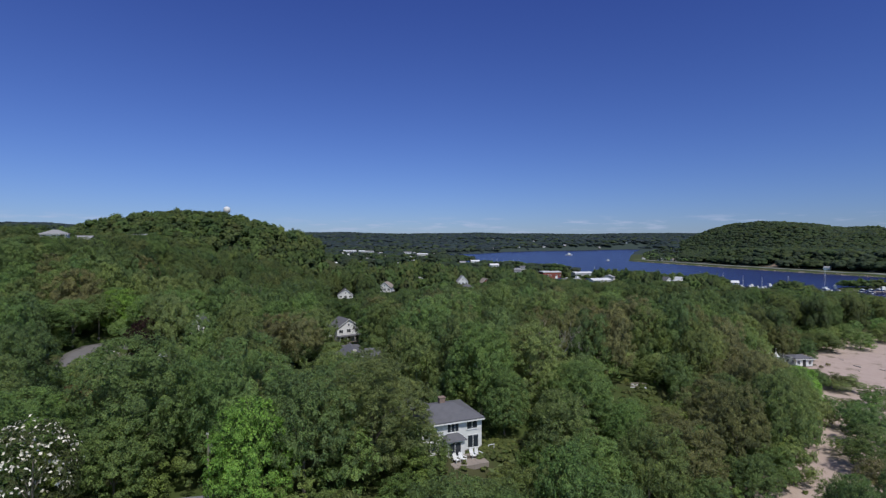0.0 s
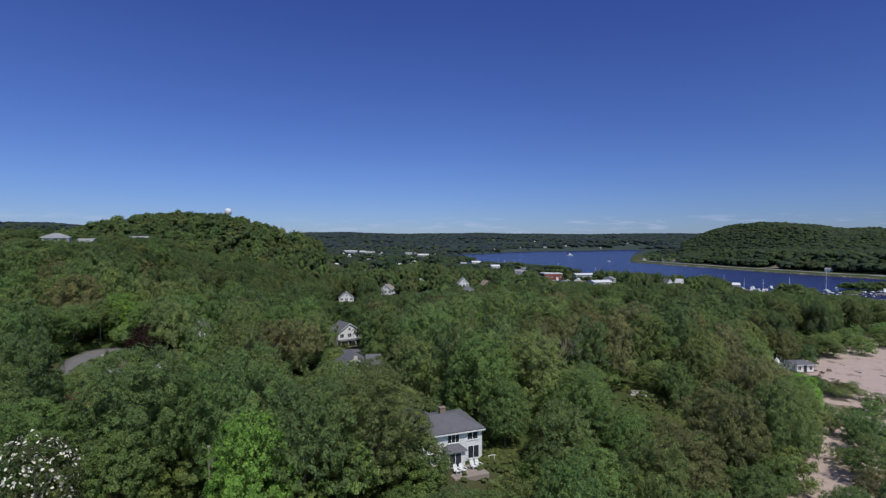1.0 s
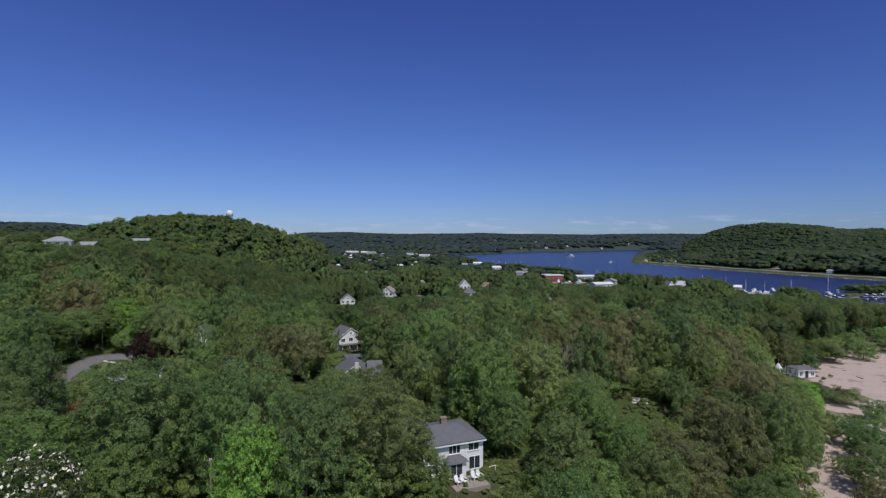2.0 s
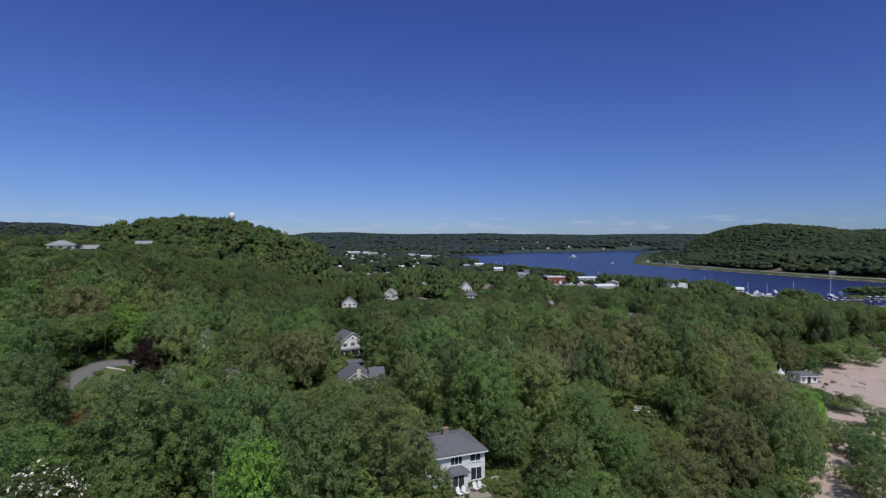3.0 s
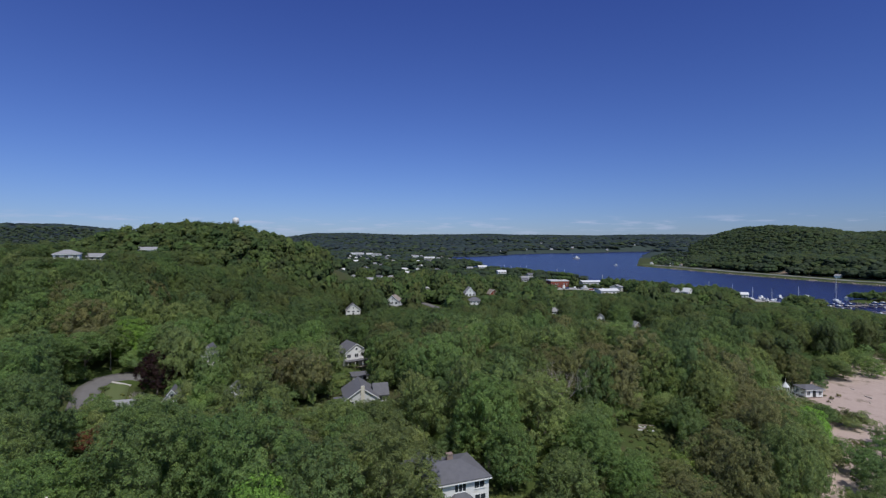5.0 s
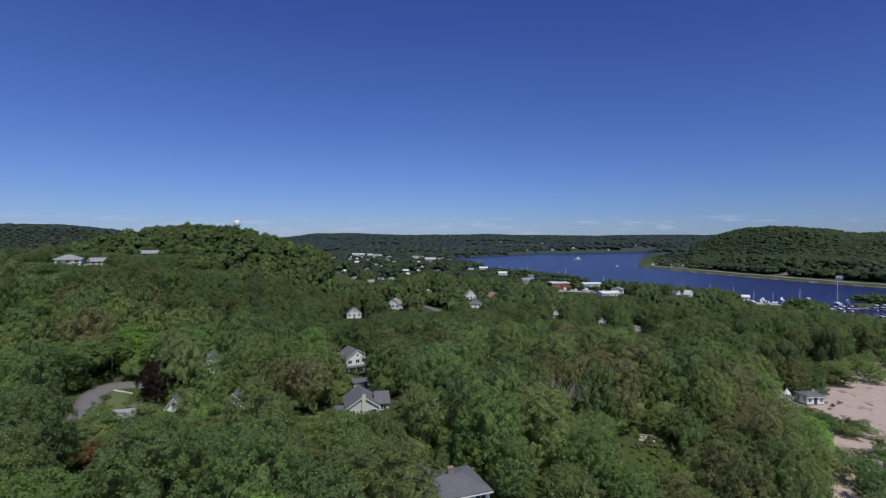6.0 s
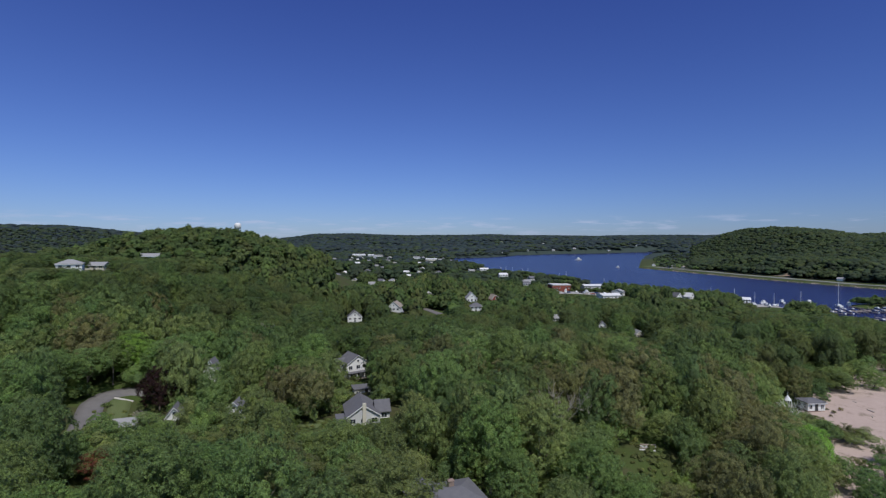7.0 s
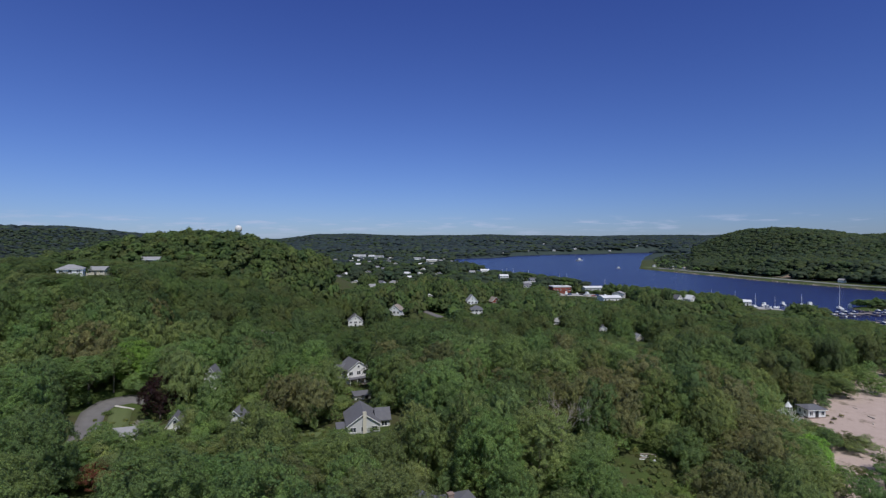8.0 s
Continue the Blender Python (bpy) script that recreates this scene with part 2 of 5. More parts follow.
def height(x, y):
    x, y = np.asarray(x, float), np.asarray(y, float)
    s = shore_side(x, y)
    s = s + 21 - beach_edge(x, y)
    h = 9.0 - 4.3 * np.exp(-((x + 33) / 24) ** 2) * sm(134, 160, y) * (1 - sm(190, 260, y)) - 6.0 * sm(150, 260, y + 0.35 * x) - 1.2 * sm(350, 450, y) + 0.4 * wave(x, y, 60, 1)
    f = 0.7 * sm(-6, 1, s) + 0.3 * sm(0, 18, s)
    h = h * (1 - f) + (1.0 + 0.25 * wave(x, y, 18, 2)) * f
    h = h - 5 * sm(60, 85, s) * (1 - sm(150, 250, y))
    rise = sm(290, 385, y)
    spread = np.where(x > -205, 85 + 33 * rise, 105 - 32 * rise)
    h = h + (27 + 23 * rise) * np.minimum(1, np.exp(-np.abs((x + 205) / spread) ** np.where(x > -205, 2 + 0.9 * rise, 2)) * (1.6 - 0.6 * rise)) * sm(90, 220, y) * (1 - sm(395, 540, y)) + 2.5 * sm(-70, -90, x) * sm(70, 110, y)
    east = sm(565, 790, x) * (0.48 + 0.52 * sm(680, 1150, y)) * (1 - sm(1350, 1650, y)) * sm(300, 600, y)
    h = h + (71 - 16 * sm(0.64, 0.80, x / np.maximum(y, 50))) * east + east * 4 * wave(x, y, 160, 3)
    h = h + 13 * sm(-70, -105, lake_side(x, y)) * sm(430, 470, x) * sm(520, 640, y) * (1 - sm(860, 960, y))
    back = sm(1900, 3900, y)
    crest = np.interp(x / np.maximum(y, 500), [-0.62, -0.42, -0.34, -0.30, -0.27, -0.2, 0.05, 0.3], [62, 58, 58, 70, 88, 88, 84, 82])
    h = h + back * (crest + 9 * wave(x, y, 900, 4)) + sm(1500, 1900, y) * 10 * (1 + wave(x, y, 500, 5)) * (1 - back)
    h = h + 95 * np.interp(x / np.maximum(y, 500), [-0.95, -0.78, -0.66, -0.56, -0.45], [1.0, 0.93, 0.72, 0.5, 0]) * sm(1100, 1950, y) * (1 - 0.7 * back)
    m = sm(-8, 8, lake_side(x, y))
    return h * (1 - m) - 3 * m


def grid_axis(parts):
    out = []
    for a, b, step in parts:
        out += list(np.arange(a, b, step))
    return np.array(out + [parts[-1][1]], float)


def mesh_of(name, verts, quads=None, tris=None, mats=(), smooth=False, lean=None):
    """A mesh from arrays of corners and faces; lean: the way each corner's foliage faces."""
    me = bpy.data.meshes.new(name)
    quads = np.zeros((0, 4), int) if quads is None else np.asarray(quads, int)
    tris = np.zeros((0, 3), int) if tris is None else np.asarray(tris, int)
    me.vertices.add(len(verts))
    me.vertices.foreach_set("co", np.asarray(verts, np.float32).ravel())
    loops = np.concatenate([quads.ravel(), tris.ravel()]).astype(np.int32)
    me.loops.add(len(loops))
    me.loops.foreach_set("vertex_index", loops)
    nq, nt = len(quads), len(tris)
    me.polygons.add(nq + nt)
    me.polygons.foreach_set("loop_start", np.concatenate([np.arange(nq) * 4, nq * 4 + np.arange(nt) * 3]).astype(np.int32))
    me.polygons.foreach_set("use_smooth", np.concatenate([np.full(nq, smooth), np.full(nt, True)]))
    for m in mats:
        me.materials.append(m)
    me.update(calc_edges=True)
    if lean is not None:
        me.attributes.new("lean", "FLOAT_VECTOR", "POINT").data.foreach_set("vector", np.asarray(lean, np.float32).ravel())
    return me


def terrain():
    xs = grid_axis([(-3600, -1200, 120), (-1200, -360, 40), (-360, -120, 8), (-120, 140, 3), (140, 620, 8), (620, 1000, 30), (1000, 4000, 120)])
    ys = grid_axis([(-400, -40, 40), (-40, 180, 3), (180, 520, 8), (520, 1100, 16), (1100, 2600, 35), (2600, 4700, 70)])
    X, Y = np.meshgrid(xs, ys)
    Z = height(X, Y)
    v = np.stack([X, Y, Z], -1).reshape(-1, 3)
    i = np.arange(X.size).reshape(X.shape)
    q = np.stack([i[:-1, :-1], i[:-1, 1:], i[1:, 1:], i[1:, :-1]], -1).reshape(-1, 4)
    me = mesh_of("ground", v, q, mats=[GROUND], smooth=True)
    s = shore_side(X, Y)
    sand = sm(-3, 3, s - beach_edge(X, Y) + 5.5 + 4 * wave(X, Y, 25, 6)) * (1 - sm(188, 228, Y))
    sand = np.maximum(sand, 0.5 * sm(3, 0.6, Z) * sm(-30, 0, lake_side(X, Y)) * (1 - sm(900, 1200, Y)))
    a = me.attributes.new("sand", "FLOAT", "POINT")
    a.data.foreach_set("value", sand.ravel().astype(np.float32))
    # where the far woods' shade is painted into the ground
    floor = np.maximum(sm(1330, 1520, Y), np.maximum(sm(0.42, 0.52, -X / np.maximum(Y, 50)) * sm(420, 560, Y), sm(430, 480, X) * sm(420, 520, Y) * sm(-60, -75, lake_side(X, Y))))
    me.attributes.new("wood_shade", "FLOAT", "POINT").data.foreach_set("value", floor.ravel().astype(np.float32))
    return tagged(new("ground", me), "wooded town land with litter, grass and pale beach sand", "ground", kind="structure")


terrain()
lake = mesh_of("water", [(-300, -400, 0), (4000, -400, 0), (4000, 4700, 0), (-300, 4700, 0)], [(0, 1, 2, 3)], mats=[WATER])
tagged(new("water", lake), "deep blue rippled harbour lake in the sun", "water", kind="structure")


# ---- building with parts ----
def part(name, bm, mat, parent, label="", smooth=False):
    me = bpy.data.meshes.new(name)
    bm.to_mesh(me)
    bm.free()
    me.materials.append(mat)
    if smooth:
        for p in me.polygons:
            p.use_smooth = True
    ob = new(name, me)
    ob.parent = parent
    if label:
        ob["label"] = label
    return ob


def box(bm, x0, y0, z0, x1, y1, z1):
    v = [bm.verts.new(p) for p in ((x0, y0, z0), (x1, y0, z0), (x1, y1, z0), (x0, y1, z0), (x0, y0, z1), (x1, y0, z1), (x1, y1, z1), (x0, y1, z1))]
    for f in ((0, 3, 2, 1), (4, 5, 6, 7), (0, 1, 5, 4), (1, 2, 6, 5), (2, 3, 7, 6), (3, 0, 4, 7)):
        bm.faces.new([v[i] for i in f])
    return bm


def block(*a):
    return box(bmesh.new(), *a)


# ---- trees ----
ICO_V = np.array([(0, 0, 1), *[(0.894 * math.cos(a), 0.894 * math.sin(a), 0.447) for a in np.arange(5) * 1.2566],
                  *[(0.894 * math.cos(a), 0.894 * math.sin(a), -0.447) for a in np.arange(5) * 1.2566 + 0.628], (0, 0, -1)])
ICO_F = np.array([(0, 1 + k, 1 + (k + 1) % 5) for k in range(5)] + [(1 + k, 6 + k, 1 + (k + 1) % 5) for k in range(5)]
                 + [(1 + (k + 1) % 5, 6 + k, 6 + (k + 1) % 5) for k in range(5)] + [(11, 6 + (k + 1) % 5, 6 + k) for k in range(5)])


def unit(v):
    return v / np.maximum(np.linalg.norm(v, axis=1, keepdims=True), 1e-6)


def leaf_quads(rng, c, nrm, size):
    """Small pointed leaf sprays, folded along the middle."""
    n = len(c)
    nrm = unit(nrm + rng.normal(0, 0.33, (n, 3)))
    u = unit(np.cross(nrm, rng.normal(0, 1, (n, 3))))
    w = np.cross(nrm, u)
    a = (size * rng.uniform(0.6, 1.25, n))[:, None]
    v = np.stack([c + u * a - nrm * a * 0.25, c + w * a * 0.62, c - u * a - nrm * a * 0.25, c - w * a * 0.62], 1).reshape(-1, 3)
    return v, np.arange(4 * n).reshape(n, 4)


def crown(seed, lobes, leaves, size, flat=1.0, core=0.8, tufts=0, tuft=0.13):
    """A crown of radius 1 and height 2 x flat round the origin: overlapping lobes, set with tufts where it is seen near by,
    under leaf sprays. Corners, leaves, cores, and the way each corner faces."""
    rng = np.random.RandomState(seed)
    d = unit(rng.normal(0, 1, (lobes * 6, 3)) * (1, 1, 0.9))
    d = d[d[:, 2] > -0.55]
    keep = [0]
    for i in range(1, len(d)):
        if len(keep) < lobes and min(np.linalg.norm(d[i] - d[k]) for k in keep) > 1.9 / math.sqrt(lobes):
            keep.append(i)
    p = d[keep] * rng.uniform(0.50, 0.70, (len(keep), 1))
    r = rng.uniform(0.32, 0.44, len(p)) * (16 / max(lobes, 8)) ** 0.33
    p = np.vstack([p, [(0, 0, -0.05)]])
    r = np.append(r, 0.6)
    many = leaves * 3 if not tufts else tufts * 12
    ii = rng.choice(len(p), many, p=r ** 2 / (r ** 2).sum())
    out = unit(rng.normal(0, 1, (many, 3)) + unit(p[ii] + (0, 0, 0.25)) * 0.9)
    c = p[ii] + out * (r[ii] * (rng.uniform(0.80, 1.18, many) if not tufts else rng.uniform(0.88, 1.08, many)))[:, None]
    inside = np.zeros(many, bool)
    for k in range(len(p)):
        inside |= (np.linalg.norm(c - p[k], axis=1) < r[k] * 0.84)
    c, out = c[~inside], out[~inside]
    scale = np.array([1, 1, flat])
    if tufts:
        spots = []
        for i in range(len(c)):
            if len(spots) < tufts and (not spots or np.linalg.norm(c[spots] - c[i], axis=1).min() > tuft * 0.8):
                spots.append(i)
        tc, tn = c[spots], unit(out[spots] * 0.8 + (0, 0, 0.55))
        tr = tuft * rng.uniform(0.7, 1.3, len(tc))
        each = leaves // len(tc)
        kk = np.repeat(np.arange(len(tc)), each)
        out = unit(rng.normal(0, 1, (len(kk), 3)) + tn[kk] * 0.9)
        c = tc[kk] + out * (tr[kk] * rng.uniform(0.35, 1.2, len(kk)))[:, None] * (1, 1, 0.62)
        soft = unit(out * 0.30 + unit(c) * 0.30 + (0, 0, 0.55) + rng.normal(0, 0.16, c.shape))
    else:
        c, out = c[:leaves], out[:leaves]
        soft = unit(out * 0.4 + unit(c) * 0.25 + (0, 0, 0.55) + rng.normal(0, 0.14, c.shape))
    lv, lq = leaf_quads(rng, c * scale, unit(out * 1.0 + (0, 0, 0.4)), size)
    cv = ((p[:, None] + ICO_V[None] * (r * core)[:, None, None] * rng.uniform(0.85, 1.1, (len(p), 12, 1))) * scale).reshape(-1, 3)
    cn = unit((ICO_V[None] * 0.5 + (unit(p) * 0.6 + (0, 0, 0.9))[:, None]).reshape(-1, 3))
    ct = (ICO_F[None] + np.arange(len(p))[:, None, None] * 12).reshape(-1, 3)
    return np.vstack([lv, cv]), lq, ct + len(lv), np.vstack([np.repeat(soft, 4, axis=0), cn])


def tube(verts, quads, path, radii, sides=6):
    base = len(verts)
    for (x, y, z), r in zip(path, radii):
        for k in range(sides):
            a = 6.2832 * k / sides
            verts.append((x + r * math.cos(a), y + r * math.sin(a), z))
    for i in range(len(path) - 1):
        for k in range(sides):
            a, b = base + i * sides + k, base + i * sides + (k + 1) % sides
            quads.append((a, b, b + sides, a + sides))


def trunk_mesh(seed, limbs=6):
    """A tapered trunk 1 high with limbs that reach into the crown (radius 1 at height 1)."""
    rng = np.random.RandomState(seed)
    v, q = [], []
    lean = rng.uniform(-0.05, 0.05, 2)
    tube(v, q, [(lean[0] * t, lean[1] * t, t * 1.25 - 0.04) for t in (0, 0.06, 0.4, 0.75, 1.0)], (0.075, 0.05, 0.04, 0.028, 0.008), 7)
    for k in range(limbs):
        a, z = k * 2.4 + rng.uniform(-0.4, 0.4), rng.uniform(0.45, 0.85)
        reach = rng.uniform(0.35, 0.6)
        tube(v, q, [(lean[0] * z + math.cos(a) * reach * t, lean[1] * z + math.sin(a) * reach * t, z + reach * 0.75 * t * (1.2 - 0.3 * t)) for t in (0, 0.5, 1)],
             (0.022, 0.015, 0.005), 5)
    return mesh_of("trunk", v, q, mats=[BARK], smooth=True)


class Kind:
    """A make of tree: its crown and trunk meshes, to be set out again and again."""

    def __init__(self, name, label, seed, lobes, leaves, size, bare=0.35, core=0.8, tufts=0, tuft=0.13):
        v, q, t, lean = crown(seed, lobes, leaves, size, 1.0, core, tufts, tuft)
        self.name, self.label, self.bare = name, label, bare
        self.crown, self.trunk = mesh_of("crown", v, q, t, [LEAF], lean=lean), trunk_mesh(seed)

    def plant(self, x, y, top, radius, tone, turn, ground=None, label="", bare=None):
        """One tree with its own tone; bare: the share of its height below the crown."""
        g = float(height(x, y)) if ground is None else ground
        tall, bare = top - g, self.bare if bare is None else bare
        thing = new(self.name)
        thing.matrix_basis = pose(x, y, g, 0, 0, turn)
        t = new("trunk", self.trunk)
        half = tall * (1 - bare) / 2
        t.parent, t.scale = thing, (radius * 0.8, radius * 0.8, (tall - half) / 1.0)
        c = new("crown", self.crown)
        c.parent, c.location, c.scale = thing, (0, 0, tall - half), (radius, radius, half)
        c.color = (*tone, 1)
        return tagged(thing, label or self.label, "tree", "woodland trees")


def shade(rng, base, spread=0.18):
    k = 1 + rng.uniform(-spread, spread)
    return tuple(max(0.005, b * k * (1 + rng.uniform(-0.05, 0.05))) for b in base)


GREEN, DEEP, OLIVE, LIME, BROWN = (0.202, 0.300, 0.120), (0.164, 0.246, 0.106), (0.228, 0.292, 0.122), (0.26, 0.44, 0.105), (0.228, 0.236, 0.118)
# the last two tones, for far woods, have distance haze put into the colour
PURPLE, RED, HAZE_GREEN, HAZE_BLUE = (0.046, 0.024, 0.028), (0.25, 0.095, 0.075), (0.082, 0.116, 0.078), (0.068, 0.095, 0.116)
UNDER = (0.20, 0.28, 0.10)

# ---- houses ----
GLIMPSES = []       # houses seen between the crowns, tree tops fitted to the camera's view: x, y, how low they show, eye height, half width


def frame_mesh(us, zs, y0, y1):
    """A window frame in one piece: a grid of bars whose odd cells are the openings."""
    bm = bmesh.new()
    grid = {(i, j, y): bm.verts.new((u, y, z)) for i, u in enumerate(us) for j, z in enumerate(zs) for y in (y0, y1)}
    solid = {(i, j) for i in range(len(us) - 1) for j in range(len(zs) - 1) if i % 2 == 0 or j % 2 == 0}
    for i, j in solid:
        a, b, c, d = (i, j), (i + 1, j), (i + 1, j + 1), (i, j + 1)
        bm.faces.new([grid[(*k, y0)] for k in (a, b, c, d)])
        bm.faces.new([grid[(*k, y1)] for k in (d, c, b, a)])
        for other, (p, q) in (((i, j - 1), (a, b)), ((i + 1, j), (b, c)), ((i, j + 1), (c, d)), ((i - 1, j), (d, a))):
            if other not in solid:
                bm.faces.new((grid[(*q, y0)], grid[(*p, y0)], grid[(*p, y1)], grid[(*q, y1)]))
    return bm


def window(house, at, turn, w, h, panes=2, name="window"):
    """A window with its frame, bars and panes, set on a wall that faces -y before the turn."""
    step = (w - 0.08) / panes
    us = [-w / 2]
    for k in range(panes):
        us += [-w / 2 + k * step + 0.08, -w / 2 + (k + 1) * step]
    us.append(w / 2)
    f = frame_mesh(us, [-h / 2, -h / 2 + 0.09, h / 2 - 0.09, h / 2], -0.05, 0.02)
    ob = part(name, f, TRIM, house)
    ob.matrix_basis = pose(*at, 0, 0, turn)
    if name == "window":
        part("sill", block(-w / 2 - 0.06, -0.09, -h / 2 - 0.06, w / 2 + 0.06, 0.02, -h / 2 - 0.002), TRIM, ob)
    for k in range(panes):
        part("pane", block(-w / 2 + k * step + 0.08, -0.02, -h / 2 + 0.09, -w / 2 + (k + 1) * step, 0.01, h / 2 - 0.09), GLASS, ob)
    return ob


def chevron(bm, ring, x0, x1, across=False):
    """A bent board: a six-cornered section drawn out along x (or y)."""
    a, b = ([bm.verts.new((u, x, z) if across else (x, u, z)) for u, z in ring] for x in (x0, x1))
    for i in range(6):
        j = (i + 1) % 6
        bm.faces.new((a[i], a[j], b[j], b[i]))
    for e in (a, b):
        bm.faces.new((e[0], e[1], e[4], e[5]))
        bm.faces.new((e[1], e[2], e[3], e[4]))
    bmesh.ops.recalc_face_normals(bm, faces=bm.faces)


def roof_slabs(x0, x1, half, zr, ze, over, thick=0.18):
    """A gable roof with its ridge along x, as two slabs with real thickness."""
    bm = bmesh.new()
    k = (zr - ze) / half
    y1, z1 = half + over, ze - over * k
    chevron(bm, [(-y1, z1), (0, zr), (y1, z1), (y1, z1 + thick), (0, zr + thick), (-y1, z1 + thick)], x0, x1)
    return bm


def hip_roof(x0, x1, y0, y1, ze, zr, run, thick=0.16):
    bm = bmesh.new()
    ym = (y0 + y1) / 2
    low = [bm.verts.new(c) for c in ((x0, y0, ze), (x1, y0, ze), (x1, y1, ze), (x0, y1, ze))]
    top = [bm.verts.new(c) for c in ((x0, y0, ze + thick), (x1, y0, ze + thick), (x1, y1, ze + thick), (x0, y1, ze + thick))]
    r0, r1 = bm.verts.new((x0 + run, ym, zr)), bm.verts.new((x1 - run, ym, zr))
    bm.faces.new(low[::-1])
    for i in range(4):
        j = (i + 1) % 4
        bm.faces.new((low[i], low[j], top[j], top[i]))
    bm.faces.new((top[0], top[1], r1, r0))
    bm.faces.new((top[1], top[2], r1))
    bm.faces.new((top[2], top[3], r0, r1))
    bm.faces.new((top[3], top[0], r0))
    return bm


def shell(w, d, hw, hr, gable):
    """House walls, with the gables' triangles where the roof leaves them."""
    bm = bmesh.new()
    x, y = w / 2, d / 2
    if gable == "front":
        ring = [(-x, 0), (x, 0), (x, hw), (0, hw + hr), (-x, hw)]
        a, b = [bm.verts.new((u, -y, z)) for u, z in ring], [bm.verts.new((u, y, z)) for u, z in ring]
    elif gable == "side":
        ring = [(-y, 0), (y, 0), (y, hw), (0, hw + hr), (-y, hw)]
        a, b = [bm.verts.new((-x, u, z)) for u, z in ring], [bm.verts.new((x, u, z)) for u, z in ring]
    else:
        return box(bm, -x, -y, 0, x, y, hw)
    for i in range(5):
        j = (i + 1) % 5
        bm.faces.new((a[i], a[j], b[j], b[i]))
    bm.faces.new(a[::-1])
    bm.faces.new(b)
    bmesh.ops.recalc_face_normals(bm, faces=bm.faces)
    return bm


def house(label, x, y, turn, w, d, hw, hr, walls=None, roof=None, gable="front", floors=2, columns=3, chimney=None, ground=None,
          shows=None, eye=50.0, gap=None, name="house", group="houses of the town", porch=False, door=True):
    """A house whose front faces -y before the turn. Gable: which sides carry the gables, or 'hip', or 'flat'."""
    walls, roof = walls or WHITE, roof or ROOF
    g = float(height(x, y)) if ground is None else ground
    h = new(name)
    h.matrix_basis = pose(x, y, g, 0, 0, turn)
    part("foundation", block(-w / 2 - 0.03, -d / 2 - 0.03, -1.2, w / 2 + 0.03, d / 2 + 0.03, 0.3), STONE, h)
    body = shell(w, d, hw, hr, gable)
    part("wall", body, walls, h)
    if gable == "side":
        part("roof", roof_slabs(-w / 2 - 0.35, w / 2 + 0.35, d / 2, hw + hr + 0.01, hw + 0.01, 0.4), roof, h)
    elif gable == "front":
        r = roof_slabs(-d / 2 - 0.35, d / 2 + 0.35, w / 2, hw + hr + 0.01, hw + 0.01, 0.4)
        bmesh.ops.rotate(r, verts=r.verts, matrix=Matrix.Rotation(math.pi / 2, 3, "Z"))
        part("roof", r, roof, h)
        rake = bmesh.new()
        k = hr / (w / 2)
        e, ez = w / 2 + 0.4, hw - 0.4 * k
        chevron(rake, [(-e, ez - 0.06), (0, hw + hr - 0.06), (e, ez - 0.06), (e, ez + 0.19), (0, hw + hr + 0.19), (-e, ez + 0.19)], -d / 2 - 0.38, -d / 2 - 0.352, True)
        part("bargeboard", rake, TRIM, h)
    elif gable == "hip":
        part("roof", hip_roof(-w / 2 - 0.45, w / 2 + 0.45, -d / 2 - 0.45, d / 2 + 0.45, hw + 0.01, hw + hr, min(d / 2, w / 2 - 0.5)), roof, h)
    else:
        r = block(-w / 2 - 0.25, -d / 2 - 0.25, hw + 0.01, w / 2 + 0.25, d / 2 + 0.25, hw + max(hr, 0.25))
        part("roof", r, roof, h)
    if gable in ("side", "hip"):
        e = block(-w / 2 - 0.46, -d / 2 - 0.50, hw - 0.16, w / 2 + 0.46, -d / 2 - 0.455, hw - 0.005)
        part("gutter", e, TRIM, h)
    storey = hw / floors
    for f in range(floors):
        z = f * storey + storey * 0.56
        for k in range(columns):
            u = (k + 0.5) / columns * w - w / 2
            if door and f == 0 and k == columns // 2:
                dd = part("door", block(u - 0.5, -d / 2 - 0.05, 0.3, u + 0.5, -d / 2 + 0.02, 2.35), DARK, h)
                part("handle", block(u + 0.36, -d / 2 - 0.10, 1.25, u + 0.42, -d / 2 - 0.05, 1.40), METAL, dd)
                continue
            window(h, (u, -d / 2, z), 0, min(1.5, w / columns * 0.55), min(1.45, storey * 0.5))
        for s in (-1, 1):
            for k in range(2):
                v = (k - 0.5) * d * 0.45
                window(h, (s * w / 2, v, z), 90 * s, 1.0, min(1.4, storey * 0.5))
    if gable == "front" and hr > 1.8:
        window(h, (0, -d / 2, hw + hr * 0.35), 0, 0.8, 0.9, 1)
    if chimney:
        cx, cy, cz = chimney
        c = part("chimney", block(cx - 0.45, cy - 0.4, hw * 0.8, cx + 0.45, cy + 0.4, cz), STONE, h)
        part("chimney_cap", block(cx - 0.53, cy - 0.48, cz, cx + 0.53, cy + 0.48, cz + 0.12), GREY_WALL, c)
        part("flue", block(cx - 0.18, cy - 0.18, cz + 0.12, cx + 0.18, cy + 0.18, cz + 0.4), STONE, c)
    if porch:
        p = part("porch", block(-w / 2, -d / 2 - 2.2, 0.25, w / 2, -d / 2 - 0.01, 0.4), WOOD, h)
        part("porch_roof", block(-w / 2 - 0.2, -d / 2 - 2.4, 2.55, w / 2 + 0.2, -d / 2 - 0.06, 2.75), roof, p)
        for k in range(4):
            u = -w / 2 + 0.15 + k * (w - 0.3) / 3
            part("post", block(u - 0.09, -d / 2 - 2.15, 0.4, u + 0.09, -d / 2 - 1.97, 2.55), TRIM, p)
    if shows is not None:
        GLIMPSES.append((x, y, g + shows, eye, w * 0.4 if gap is None else gap))
